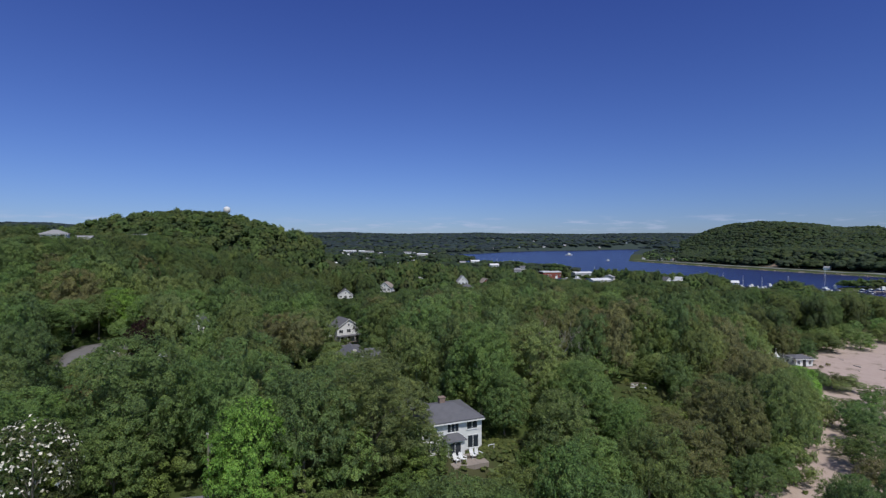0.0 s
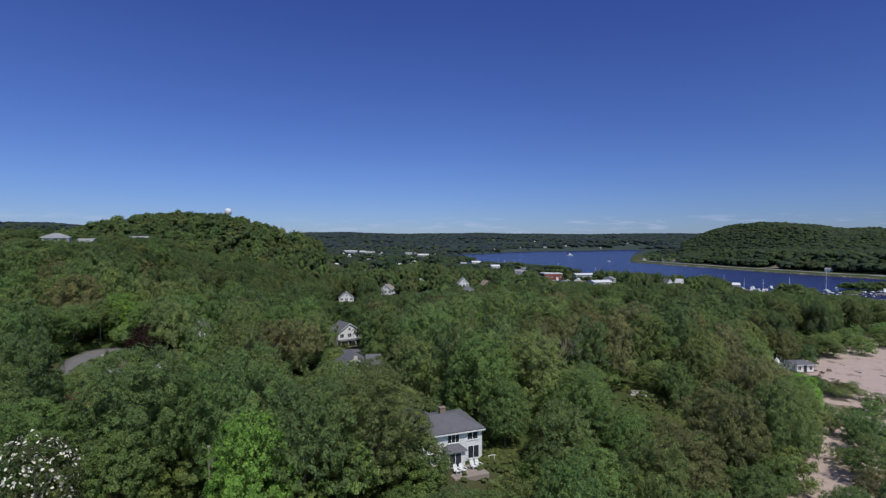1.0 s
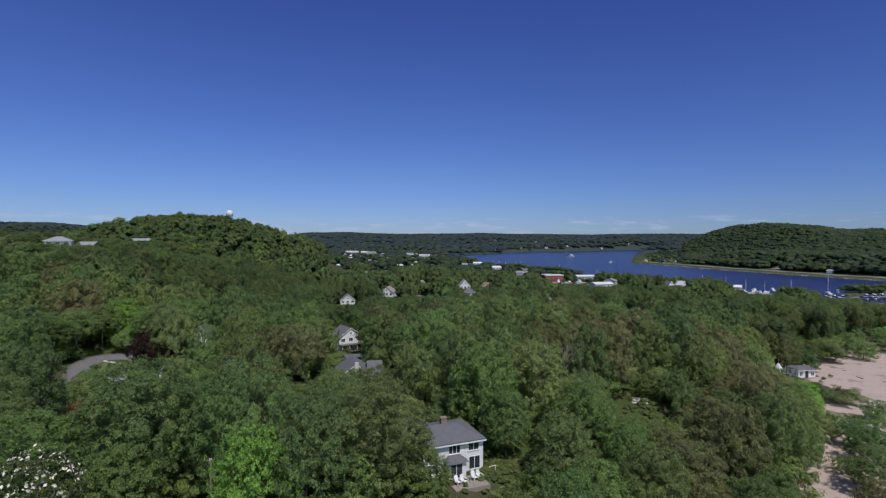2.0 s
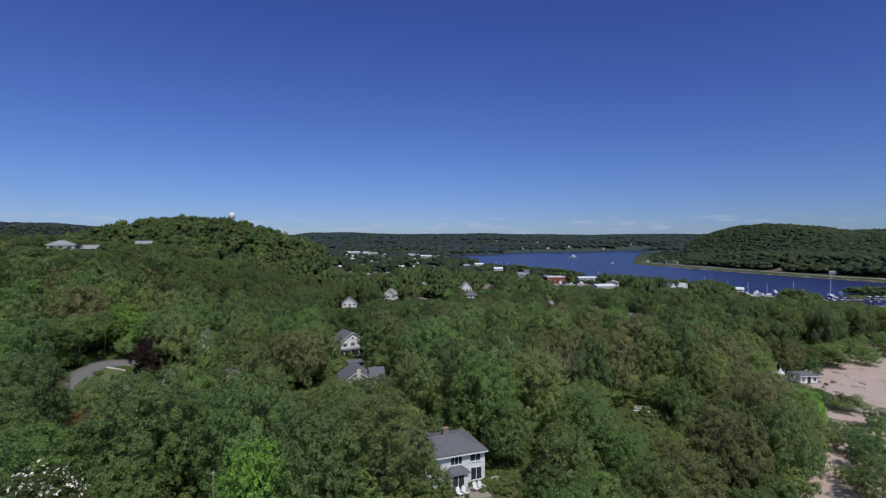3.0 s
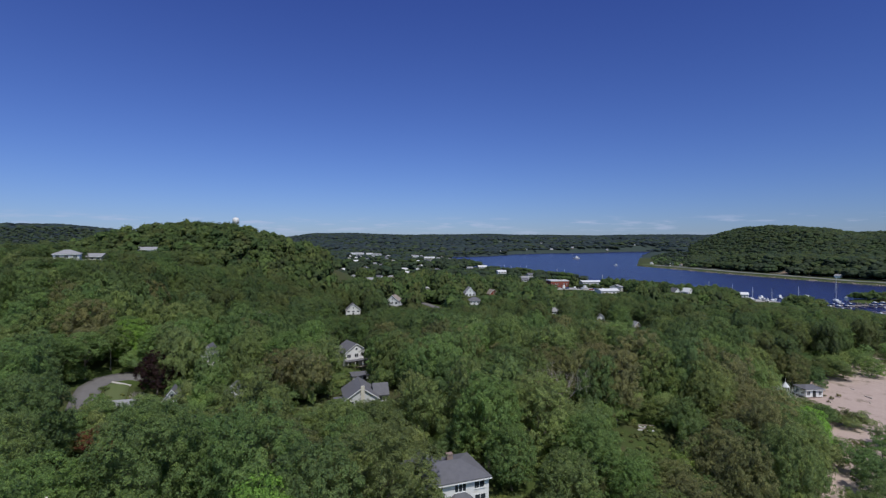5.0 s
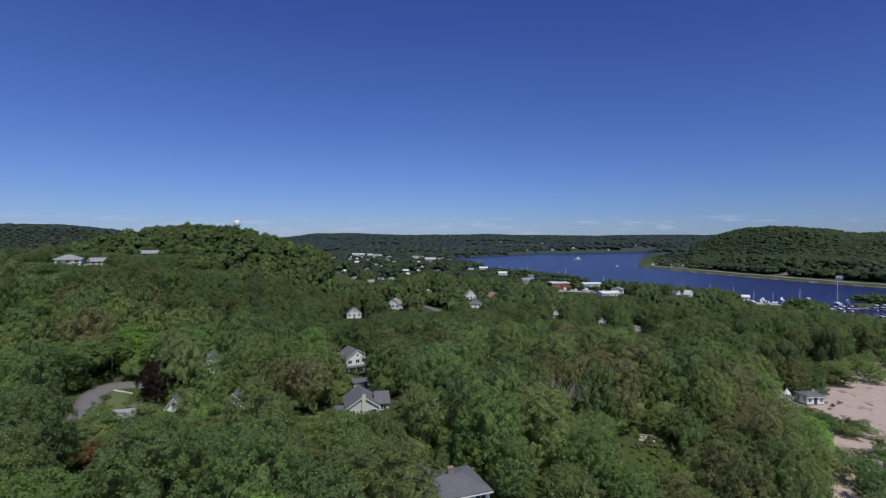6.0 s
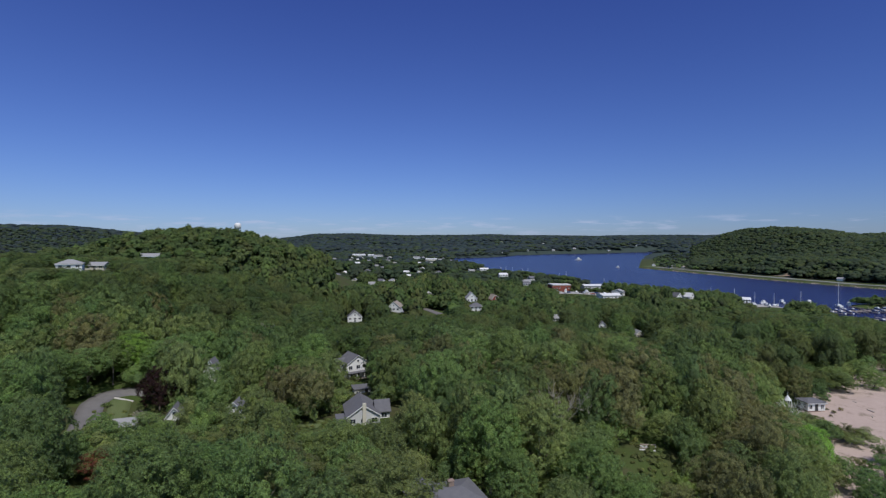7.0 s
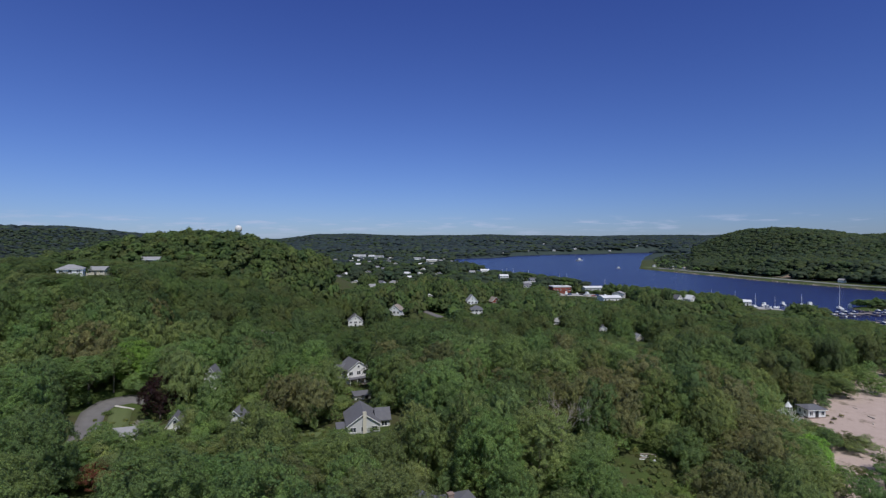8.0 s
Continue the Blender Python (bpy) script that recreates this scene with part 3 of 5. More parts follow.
    return tagged(h, label, "house", group)


def main_house():
    """The two-storey house nearest the dune, with its terrace and garden chairs."""
    W, D, HW, HR = 9.7, 8.0, 4.7, 1.45
    h = new("house")
    h.matrix_basis = pose(-0.45, 76.0, 9.0, 0, 0, 22)
    part("foundation", block(-W / 2 - 0.03, -D / 2 - 0.03, -1.0, W / 2 + 0.03, D / 2 + 0.03, 0.25), STONE, h)
    part("wall", block(-W / 2, -D / 2, 0, W / 2, D / 2, HW), WHITE, h)
    for k in range(23):
        z = 0.28 + k * 0.195
        part("siding_board", block(-W / 2 - 0.018, -D / 2 - 0.018, z, W / 2 + 0.018, -D / 2, z + 0.16), WHITE, h)
        part("siding_board", block(W / 2, -D / 2 + 0.002, z, W / 2 + 0.018, D / 2, z + 0.16), WHITE, h)
    for cx in (-W / 2, W / 2):
        part("corner_board", block(cx - 0.09, -D / 2 - 0.035, 0.25, cx + 0.035 if cx > 0 else cx + 0.09, -D / 2 - 0.019, HW), TRIM, h)
    part("roof", hip_roof(-W / 2 - 0.32, W / 2 + 0.32, -D / 2 - 0.5, D / 2 + 0.5, HW + 0.01, HW + HR, 3.3), ROOF, h)
    part("fascia", block(-W / 2 - 0.34, -D / 2 - 0.54, HW - 0.19, W / 2 + 0.31, -D / 2 - 0.50, HW + 0.0), TRIM, h)
    part("gutter", block(W / 2 + 0.32, -D / 2 - 0.5, HW - 0.19, W / 2 + 0.38, D / 2 + 0.5, HW + 0.0), TRIM, h)
    wing = roof_slabs(-4.2, 0.5, 2.6, HW + HR + 0.25, HW + 0.3, 0.3)
    bmesh.ops.rotate(wing, verts=wing.verts, matrix=Matrix.Rotation(math.pi / 2, 3, "Z"))
    bmesh.ops.translate(wing, verts=wing.verts, vec=(-3.4, 3.6, 0))
    part("rear_gable_roof", wing, ROOF, h)
    c = part("chimney", block(0.0, 0.25, HW, 0.9, 1.0, HW + HR + 0.65), STONE, h, "brown brick chimney")
    part("chimney_cap", block(-0.07, 0.18, HW + HR + 0.65, 0.97, 1.07, HW + HR + 0.77), STONE, c)
    y = -D / 2 - 0.02
    window(h, (3.35, y, 3.95), 0, 1.75, 1.45, 2)
    window(h, (0.35, y, 3.85), 0, 1.85, 1.45, 3)
    window(h, (-3.1, y, 3.85), 0, 1.5, 1.4, 2)
    window(h, (3.5, y, 1.45), 0, 1.8, 1.9, 2)
    window(h, (-3.1, y, 1.35), 0, 1.6, 1.5, 2)
    for v in (-1.9, 1.7):
        for z in (1.4, 3.9):
            window(h, (W / 2 + 0.02, v, z), 90, 1.1, 1.4, 2)
    # the glazed bay under its own small roof
    bay = part("bay", block(-1.1, y - 1.3, 0, 1.6, y - 0.02, 2.4), WHITE, h)
    br = bmesh.new()
    a = [br.verts.new(q) for q in ((-1.45, y - 1.7, 2.42), (1.95, y - 1.7, 2.42), (1.95, y - 0.03, 2.42), (-1.45, y - 0.03, 2.42))]
    b = [br.verts.new(q) for q in ((-0.5, y - 0.03, 3.1), (1.0, y - 0.03, 3.1))]
    br.faces.new(a[::-1]), br.faces.new((a[0], a[1], b[1], b[0])), br.faces.new((a[1], a[2], b[1])), br.faces.new((a[3], a[0], b[0])), br.faces.new((a[2], a[3], b[0], b[1]))
    part("bay_roof", br, ROOF, bay)
    window(h, (0.1, y - 1.3, 1.2), 0, 1.9, 2.05, 2, "glazed_door")
    window(h, (1.6, y - 0.7, 1.3), 90, 0.8, 1.7, 1, "side_light")
    tagged(h, "white two-storey house with a grey shingle hip roof", "house", "houses of the town")
    terrace = new("terrace")
    terrace.matrix_basis = pose(-0.45, 76.0, 9.0, 0, 0, 22)
    for i in range(7):
        x0 = -1.4 + i * 0.74
        part("slab", block(x0, y - 4.6, -0.5, x0 + 0.725, y - 1.32 if x0 < 1.6 else y - 0.02, 0.16 + 0.006 * (i % 3)), WOOD, terrace)
    tagged(terrace, "weathered board terrace in front of the white house", "terrace")
    rail = new("step_rail")
    rail.matrix_basis = pose(-0.45, 76.0, 9.0, 0, 0, 22)
    for k in range(3):
        part("step", block(5.25 + k * 0.32, y - 1.2, -0.6, 5.55 + k * 0.32, y + 0.2, 0.12 - k * 0.17), WOOD, rail)
    part("handrail", block(5.3, y - 1.25, 0.95, 6.4, y - 1.18, 1.03), TRIM, rail)
    for k in range(2):
        part("post", block(5.35 + k * 0.9, y - 1.25, -0.4, 5.43 + k * 0.9, y - 1.18, 0.95), TRIM, rail)
    tagged(rail, "white timber garden steps with a low handrail", "steps")
    # slatted garden chairs
    chair = new("garden_chair")
    for s in (-1, 1):
        part("leg", block(s * 0.34 - 0.03, -0.55, 0, s * 0.34 + 0.03, -0.43, 0.36), TRIM, chair)
        part("rear_leg", block(s * 0.34 - 0.03, 0.35, 0, s * 0.34 + 0.03, 0.47, 0.30), TRIM, chair)
        part("armrest", block(s * 0.36 - 0.07, -0.6, 0.56, s * 0.36 + 0.07, 0.25, 0.60), TRIM, chair)
        part("arm_post", block(s * 0.36 - 0.03, -0.52, 0.36, s * 0.36 + 0.03, -0.42, 0.56), TRIM, chair)
    for k in range(5):
        part("seat_slat", block(-0.33, -0.52 + k * 0.15, 0.37 - k * 0.03, 0.33, -0.39 + k * 0.15, 0.40 - k * 0.03), TRIM, chair)
    for k in range(5):
        b = block(-0.31 + k * 0.125, -0.015, 0, -0.20 + k * 0.125, 0.015, 0.80 + 0.05 * (2 - abs(k - 2)))
        o = part("back_slat", b, TRIM, chair)
        o.matrix_basis = pose(0, 0.18, 0.26, -24, 0, 0)
    tagged(chair, "white slatted wooden garden chair on the terrace", "chair", "chairs on the terrace")
    base = pose(-0.45, 76.0, 9.0, 0, 0, 22)
    spots = ((-0.4, -6.9, 12), (0.5, -6.9, 16), (2.35, -6.4, 8), (3.15, -6.4, 12))
    chair.matrix_basis = base @ pose(spots[0][0], spots[0][1], 0.175, 0, 0, spots[0][2])
    for u, v, a in spots[1:]:
        copy_thing(chair, base @ pose(u, v, 0.175, 0, 0, a))
    table = new("garden_table")
    table.matrix_basis = base @ pose(1.45, -6.4, 0.175)
    part("tabletop", block(-0.4, -0.3, 0.46, 0.4, 0.3, 0.50), WOOD, table)
    for u in (-0.32, 0.32):
        for v in (-0.22, 0.22):
            part("leg", block(u - 0.03, v - 0.03, 0, u + 0.03, v + 0.03, 0.46), WOOD, table)
    tagged(table, "low weathered wooden table between the garden chairs", "table")


main_house()
GLIMPSES.append((3.6, 71.0, 9.0, 39.4, 2.0))
GLIMPSES.append((8.2, 73.0, 9.4, 39.4, 2.0))

# houses in the trees, nearest first
low = house("low cottage with a dark roof under the trees", -28.4, 57.2, 12, 5, 5, 2.2, 1.3, GREY_WALL, ROOF, "side", 1, 3, ground=6.9)
dormer = part("dormer", block(0.2, -1.9, 2.4, 1.5, -0.5, 3.5), WHITE, low, "small white dormer")
part("dormer_roof", block(0.05, -2.05, 3.5, 1.65, -0.3, 3.6), ROOF_LIGHT, dormer)
window(low, (0.85, -1.9, 2.98), 0, 0.8, 0.7, 1, "dormer_window")
h6 = house("grey gabled cottage with a pale chimney", -22.2, 123.5, 16, 7.6, 10, 2.4, 2.5, GREY_WALL, ROOF, "front", 1, 3, shows=0.3, eye=49.5, gap=4.2, door=False, ground=float(height(-22.2, 123.5)) - 0.4)
part("gable_chimney", block(-0.3, -5.42, 0, 0.55, -5.02, 5.5), CREAM, h6, "pale rendered chimney on the gable")
wing = roof_slabs(3.0, 6.9, 2.4, 4.4, 2.4, 0.35)
part("wing_roof", wing, ROOF, h6)
part("wing_wall", block(3.82, -2.3, 0, 6.6, 2.3, 2.4), GREY_WALL, h6)
window(h6, (5.2, -2.3, 1.3), 0, 1.5, 1.2)
pw = part("porch", block(-6.2, -5.0, 0.1, -3.84, -0.5, 0.25), WOOD, h6)
part("porch_roof", block(-6.4, -5.2, 1.75, -3.84, -0.4, 1.95), ROOF, pw)
for u, v in ((-6.1, -4.9), (-4.2, -4.9), (-6.1, -0.8)):
    part("post", block(u - 0.1, v - 0.1, 0.25, u + 0.1, v + 0.1, 1.75), TRIM, pw)
h2 = house("white two-storey house with a steep grey gable", -35, 179, 36, 8.6, 8.0, 5.2, 2.8, WHITE, ROOF, "front", 2, 3, ground=float(height(-35, 179)) - 0.4, shows=0.8, eye=39.4, porch=True)
part("wing_wall", block(-7.6, -0.6, 0, -4.31, 3.4, 4.4), WHITE, h2)
part("wing_roof", roof_slabs(-7.9, -1.2, 2.0, 6.6, 4.5, 0.35), ROOF, h2).location = (0, 1.4, 0)
for z in (1.5, 3.7):
    window(h2, (-5.4, -0.6, z), 0, 1.2, 1.3)
house("flat-roofed garage behind the cottage", -28.5, 158, 20, 5, 5, 2.4, 0.3, GREY_WALL, ROOF, "flat", 1, 2, shows=0.6, eye=47, name="garage", ground=float(height(-28.5, 158)) - 1.1)
house("small white gabled house with a dark roof", -67.3, 141, 8, 3.4, 4.2, 7.0, 2.4, WHITE, ROOF, "front", 2, 2, shows=5.6, eye=47, gap=0.4)
house("white cottage half hidden behind a copper beech", -64, 116, 20, 3.2, 4.5, 3.2, 2.0, WHITE, ROOF, "front", 1, 2, shows=2.0, eye=48, gap=0.3)
house("white cottage with a dark roof among trees", -52, 121, 6, 4.2, 4, 3.0, 1.9, WHITE, ROOF, "front", 1, 3, shows=1.6, eye=50, gap=0.8)
house("white garage with a low roof beside the road", -72.6, 111, 20, 4.4, 4, 2.7, 0.9, WHITE, ROOF_LIGHT, "side", 1, 2, shows=1.9, eye=50, gap=0.5, name="garage")
house("white house with a grey hip roof on the hill", -162, 213, 30, 9, 8, 4.4, 1.9, WHITE, ROOF_LIGHT, "hip", 2, 3, shows=4.0, eye=39.4)
house("cream house on the hill above the woods", -169, 240, 10, 8, 7, 3.8, 1.4, CREAM, ROOF_LIGHT, "side", 2, 3, shows=2.6, eye=51, gap=2)
house("long pale house on the wooded hilltop", -196, 325, 12, 14, 8, 2.8, 1.7, WHITE, ROOF_LIGHT, "side", 1, 5, shows=2.6, eye=46)
house("small white house with a dark gable roof", -56, 291, 14, 8, 9, 4.2, 3.2, WHITE, ROOF, "front", 2, 3, shows=2.4, eye=42)
house("white gabled house with a brown roof", -36.5, 329, -10, 8, 9, 6.0, 3.4, WHITE, WOOD, "front", 2, 3, shows=3.4, eye=39.4)
house("tall white house with a steep grey roof", 14.6, 391, 8, 8, 8, 6.0, 4.4, WHITE, ROOF_LIGHT, "front", 2, 3, shows=4.6, eye=39.4)
house("white house with a dark hip roof", 16.5, 352, 0, 8, 7, 4.4, 2.4, WHITE, ROOF, "hip", 2, 3, shows=2.4, eye=47)
house("white-gabled house with a rust brown roof", 33, 405, 20, 7, 8, 4.6, 3.2, RED_WALL, WOOD, "front", 2, 3, shows=4.6, eye=42)
house("small white house among garden trees", 82, 279, -6, 3.8, 4.5, 4.0, 1.8, WHITE, ROOF, "front", 2, 2, shows=3.6, eye=50, gap=0.8)
house("cream house glimpsed between the crowns", 91, 251, 10, 3.8, 4.5, 4.0, 1.8, CREAM, ROOF_LIGHT, "front", 2, 2, shows=3.8, eye=50, gap=0.8)
house("small white house in a garden clearing", 62, 304, 0, 5, 5, 3.8, 1.8, WHITE, ROOF_LIGHT, "side", 2, 3, shows=3.0, eye=49, gap=1.2)
hut = house("low white beach hut with a grey roof", 109.5, 156.5, 4, 5.4, 4.6, 2.6, 0.9, WHITE, ROOF, "hip", 1, 3, shows=0.6, eye=39.4, name="beach_hut", group="beach buildings")

# the harbour front
house("long maroon warehouse with a white roof", 110, 524, 8, 19, 14, 6.0, 1.0, RED_WALL, ROOF_WHITE, "flat", 1, 6, shows=3.2, eye=39.4, name="warehouse", group="harbour buildings")
house("low white-roofed harbour shed", 146, 535, 8, 20, 12, 4.4, 1.2, GREY_WALL, ROOF_WHITE, "side", 1, 5, shows=3.0, eye=39.4, name="shed", group="harbour buildings")
house("white boat shed with a low metal roof", 137, 447, 12, 17, 12, 4.0, 1.4, WHITE, ROOF_WHITE, "side", 1, 5, shows=2.6, eye=39.4, name="shed", group="harbour buildings")
house("grey boat shed with a pale gable", 152, 468, -30, 10, 8, 5.0, 1.8, GREY_WALL, ROOF_LIGHT, "front", 1, 3, shows=3.2, eye=42, name="shed", group="harbour buildings")
house("white gabled boathouse with a dark roof", 189, 434, 24, 6, 9, 4.0, 3.0, WHITE, ROOF, "front", 2, 2, shows=3.8, eye=40, name="boathouse", group="harbour buildings")
house("white gabled boathouse at the water's edge", 198, 430, 24, 6, 9, 4.0, 3.0, WHITE, ROOF_WHITE, "front", 2, 2, shows=3.4, eye=40, name="boathouse", group="harbour buildings")
house("white harbour office with a light roof", 236, 412, -20, 5.5, 5, 3.8, 1.4, WHITE, ROOF_WHITE, "side", 2, 3, shows=2.4, eye=40, name="harbour_office", group="harbour buildings")
for x, y, w, walls, roof, sh, label in ((70, 700, 12, WHITE, ROOF_WHITE, 3, "white shed on the far harbour front"), (84, 580, 9, CREAM, ROOF_LIGHT, 3, "cream house near the harbour front"),
                                        (80, 556, 8, WHITE, ROOF, 4, "small white house near the harbour"), (52, 830, 14, WHITE, ROOF_WHITE, 4, "long white shed along the lake"),
                                        (30, 790, 9, WHITE, ROOF_LIGHT, 5, "white lakeside house among trees"), (100, 640, 8, GREY_WALL, ROOF, 3, "grey lakeside house with a dark roof"),
                                        (-285, 1556, 40, WHITE, ROOF_WHITE, 5, "long white building far up the lake"), (-213, 1470, 26, WHITE, ROOF_LIGHT, 5, "white building far up the lake"),
                                        (-50, 1230, 26, CREAM, ROOF_WHITE, 5, "long pale building near the lake's end"), (-90, 1300, 18, WHITE, ROOF_LIGHT, 5, "pale house near the lake's end"),
                                        (-240, 1510, 18, WHITE, ROOF_WHITE, 5, "white roofed shed far up the lake")):
    house(label, x, y, 10 if y < 1000 else 0, w, 9 if y < 1000 else 14, 5 if y < 1000 else 7, 2, walls, roof, "side", 2, max(3, int(w / 4)), shows=sh, eye=39.4, group="far buildings")
for k, (x, y) in enumerate(((414, 972), (428, 948), (438, 1002), (447, 912), (410, 1042), (470, 962), (492, 652))):
    house("small white house on the far harbour bank" if k % 2 else "small pale house on the far harbour bank", x, y, 20 * k, 7, 6, 3.2, 1.8, (WHITE, CREAM)[k % 2], (ROOF_LIGHT, WOOD)[k % 2], "side", 2, 3, group="houses across the water")
for k, (x, y) in enumerate(((420, 2120), (520, 2180), (700, 2290), (300, 2010), (180, 1850), (900, 2500), (250, 2300), (480, 2700))):
    house("pale house on the far lake shore", x, y, 15 * k, 11, 8, 4, 2.4, WHITE, ROOF_LIGHT, "side", 2, 3, shows=3, eye=39.4, group="houses across the lake")


# ---- roads, lawns and the shore ----
def ribbon(name, pts, width, mat, label, category, lift=0.06, kind="structure"):
    """A strip laid over the ground along a line, with a real edge."""
    fine = []
    for (ax, ay), (bx, by) in zip(pts, pts[1:]):
        k = max(2, int(math.hypot(bx - ax, by - ay) / 2.5))
        fine += [(ax + (bx - ax) * i / k, ay + (by - ay) * i / k) for i in range(k)]
    fine.append(pts[-1])
    v, q = [], []
    for i, (x, y) in enumerate(fine):
        ax, ay = fine[max(0, i - 1)]
        bx, by = fine[min(len(fine) - 1, i + 1)]
        d = math.hypot(bx - ax, by - ay)
        nx, ny = -(by - ay) / d, (bx - ax) / d
        for s, dz in ((-1.0, -0.3), (-1.0, 0), (-0.33, 0.03), (0.33, 0.03), (1.0, 0), (1.0, -0.3)):
            px, py = x + nx * s * width / 2, y + ny * s * width / 2
            v.append((px, py, float(height(px, py)) + lift + dz))
    for i in range(len(fine) - 1):
        for k in range(5):
            a = i * 6 + k
            q.append((a, a + 6, a + 7, a + 1))
    return tagged(new(name, mesh_of(name, v, q, mats=[mat], smooth=True)), label, category, kind=kind)


ribbon("road", [(-75, 98), (-79, 105), (-83.8, 114), (-87.8, 122), (-88.5, 128), (-85, 132.5), (-77, 135)], 5.4, ASPHALT, "pale worn asphalt village road", "road", 0.12)
ribbon("road", [(-34, 392), (-27, 374), (-14, 352), (-2, 330), (8, 310)], 6, ASPHALT, "pale village street between the gardens", "road", 0.25)
ribbon("lawn", [(6, 70), (9, 73), (12, 77)], 8, LAWN, "rough grass beside the terrace", "lawn", 0.10)
ribbon("lawn", [(-78.0, 115.3), (-80.8, 121), (-83.4, 126.2)], 4.6, LAWN, "mown front lawn beside the road", "lawn", 0.16)
ribbon("lawn", [(-34, 117), (-33, 122)], 5, LAWN, "mown lawn beside the cottage", "lawn", 0.12)
CONCRETE = plain("pale_concrete", (0.42, 0.40, 0.38), (0.52, 0.50, 0.47), 1.5, 0.9, coords="World")
ribbon("path", [(-85.6, 126.9), (-83, 127), (-80.8, 127)], 0.6, CONCRETE, "narrow pale concrete garden path", "path", 0.22)
ribbon("path", [(-81.0, 114.0), (-78.6, 114.4), (-75.6, 115.2)], 0.9, CONCRETE, "narrow pale concrete garden path", "path", 0.22)
stairs = new("garden_steps")
stairs.matrix_basis = pose(40.5, 105, 9.0, 0, 0, -8)
for k in range(4):
    part("step", block(-1.7 + k * 0.2, k * 0.75, -0.6, 1.5 + k * 0.2, k * 0.75 + 0.45, 0.10 + k * 0.09), GREY_WALL if k % 2 == 0 else WOOD, stairs)
tagged(stairs, "pale wooden garden steps in a small clearing", "steps")
ribbon("pavement", [(92, 505), (118, 500), (140, 490), (160, 478)], 22, plain("light_gravel", (0.34, 0.33, 0.32), (0.44, 0.43, 0.42), 0.3, 0.95), "light gravel yard by the harbour sheds", "yard", 0.2)
GLIMPSES += [(-86, 118, 11.4, 45.5, 1.6), (-81, 120, 11.6, 50.5, 2.6), (-64, 89, 9.6, 50.5, 4.6), (-79, 121, 11.6, 53, 0.8), (-12, 350, 3.5, 48, 8), (40.0, 103.5, 8.7, 39.4, 2.0), (-33, 119, 9, 51, 1.4), (-27.6, 54.6, 9.6, 39.4, 1.2), (-39.5, 48.5, 16.0, 39.4, 3.0), (126, 496, 2.4, 41, 20), (152, 482, 2.4, 41, 12)]
GLIMPSES += [(-73, 124, 15, 47, 3), (22, 103, 18, 39.4, 1.0), (245, 396, 1.5, 45, 9), (300, 330, 0.8, 50, 20), (103.5, 158, 4.0, 50, 0.5), (296, 352, 0.8, 50, 26), (330, 372, 0.8, 49, 20), (308, 410, 1.0, 40, 6)]
for p in ((80, 103, 1), (98, 127, 2.5), (118, 150, 4), (132, 172, 4)):
    GLIMPSES.append((*p[:2], 1.2, 39.4, p[2]))
BANK = plain("bank_gravel", (0.16, 0.17, 0.14), (0.23, 0.235, 0.20), 0.08, 0.95, coords="World")
ribbon("road", [(395, 985), (418, 880), (436, 760), (463, 640), (500, 520)], 17, BANK, "pale gravel and grass bank along the water", "bank", 0.5)
ribbon("road", [(402, 1000), (446, 880), (472, 760), (506, 640), (548, 520)], 6, ASPHALT, "pale shore road below the wooded bluff", "road", 0.7)
ribbon("lawn", [(388, 1030), (408, 985), (432, 940), (450, 905)], 34, LAWN, "sunlit grass on the low spit", "lawn", 0.4)
SCAR = plain("bare_sand", (0.22, 0.16, 0.11), (0.32, 0.24, 0.18), 0.1, 0.95, coords="World")
ribbon("slope", [(466, 741), (478, 744), (492, 748)], 15, SCAR, "bare eroded sand face on the bluff", "slope", 0.6)

# the far town, house by house among its trees
town = np.random.RandomState(21)
for k in range(38):
    y = town.uniform(430, 1500)
    x = town.uniform(-0.24 * y, 30 - 0.02 * y)
    house("pale house among the far town's trees" if k % 2 else "white house among the far town's trees", x, y, town.uniform(-40, 40), town.uniform(6, 11), 7, 4.2, 2.2,
          (WHITE, CREAM)[k % 2], (ROOF_LIGHT, ROOF, ROOF_WHITE)[k % 3], ("side", "front")[k % 2], 1, 2, shows=5.0, eye=46, gap=2.0, group="far buildings", door=False)

ribbon("pavement", [(232, 402), (246, 396), (258, 388)], 16, bpy.data.materials["light_gravel"], "dark gravel yard beside the moorings", "yard", 0.2)


SAIL = plain("blue_paint", (0.03, 0.05, 0.14), (0.05, 0.08, 0.2), 2, 0.4)


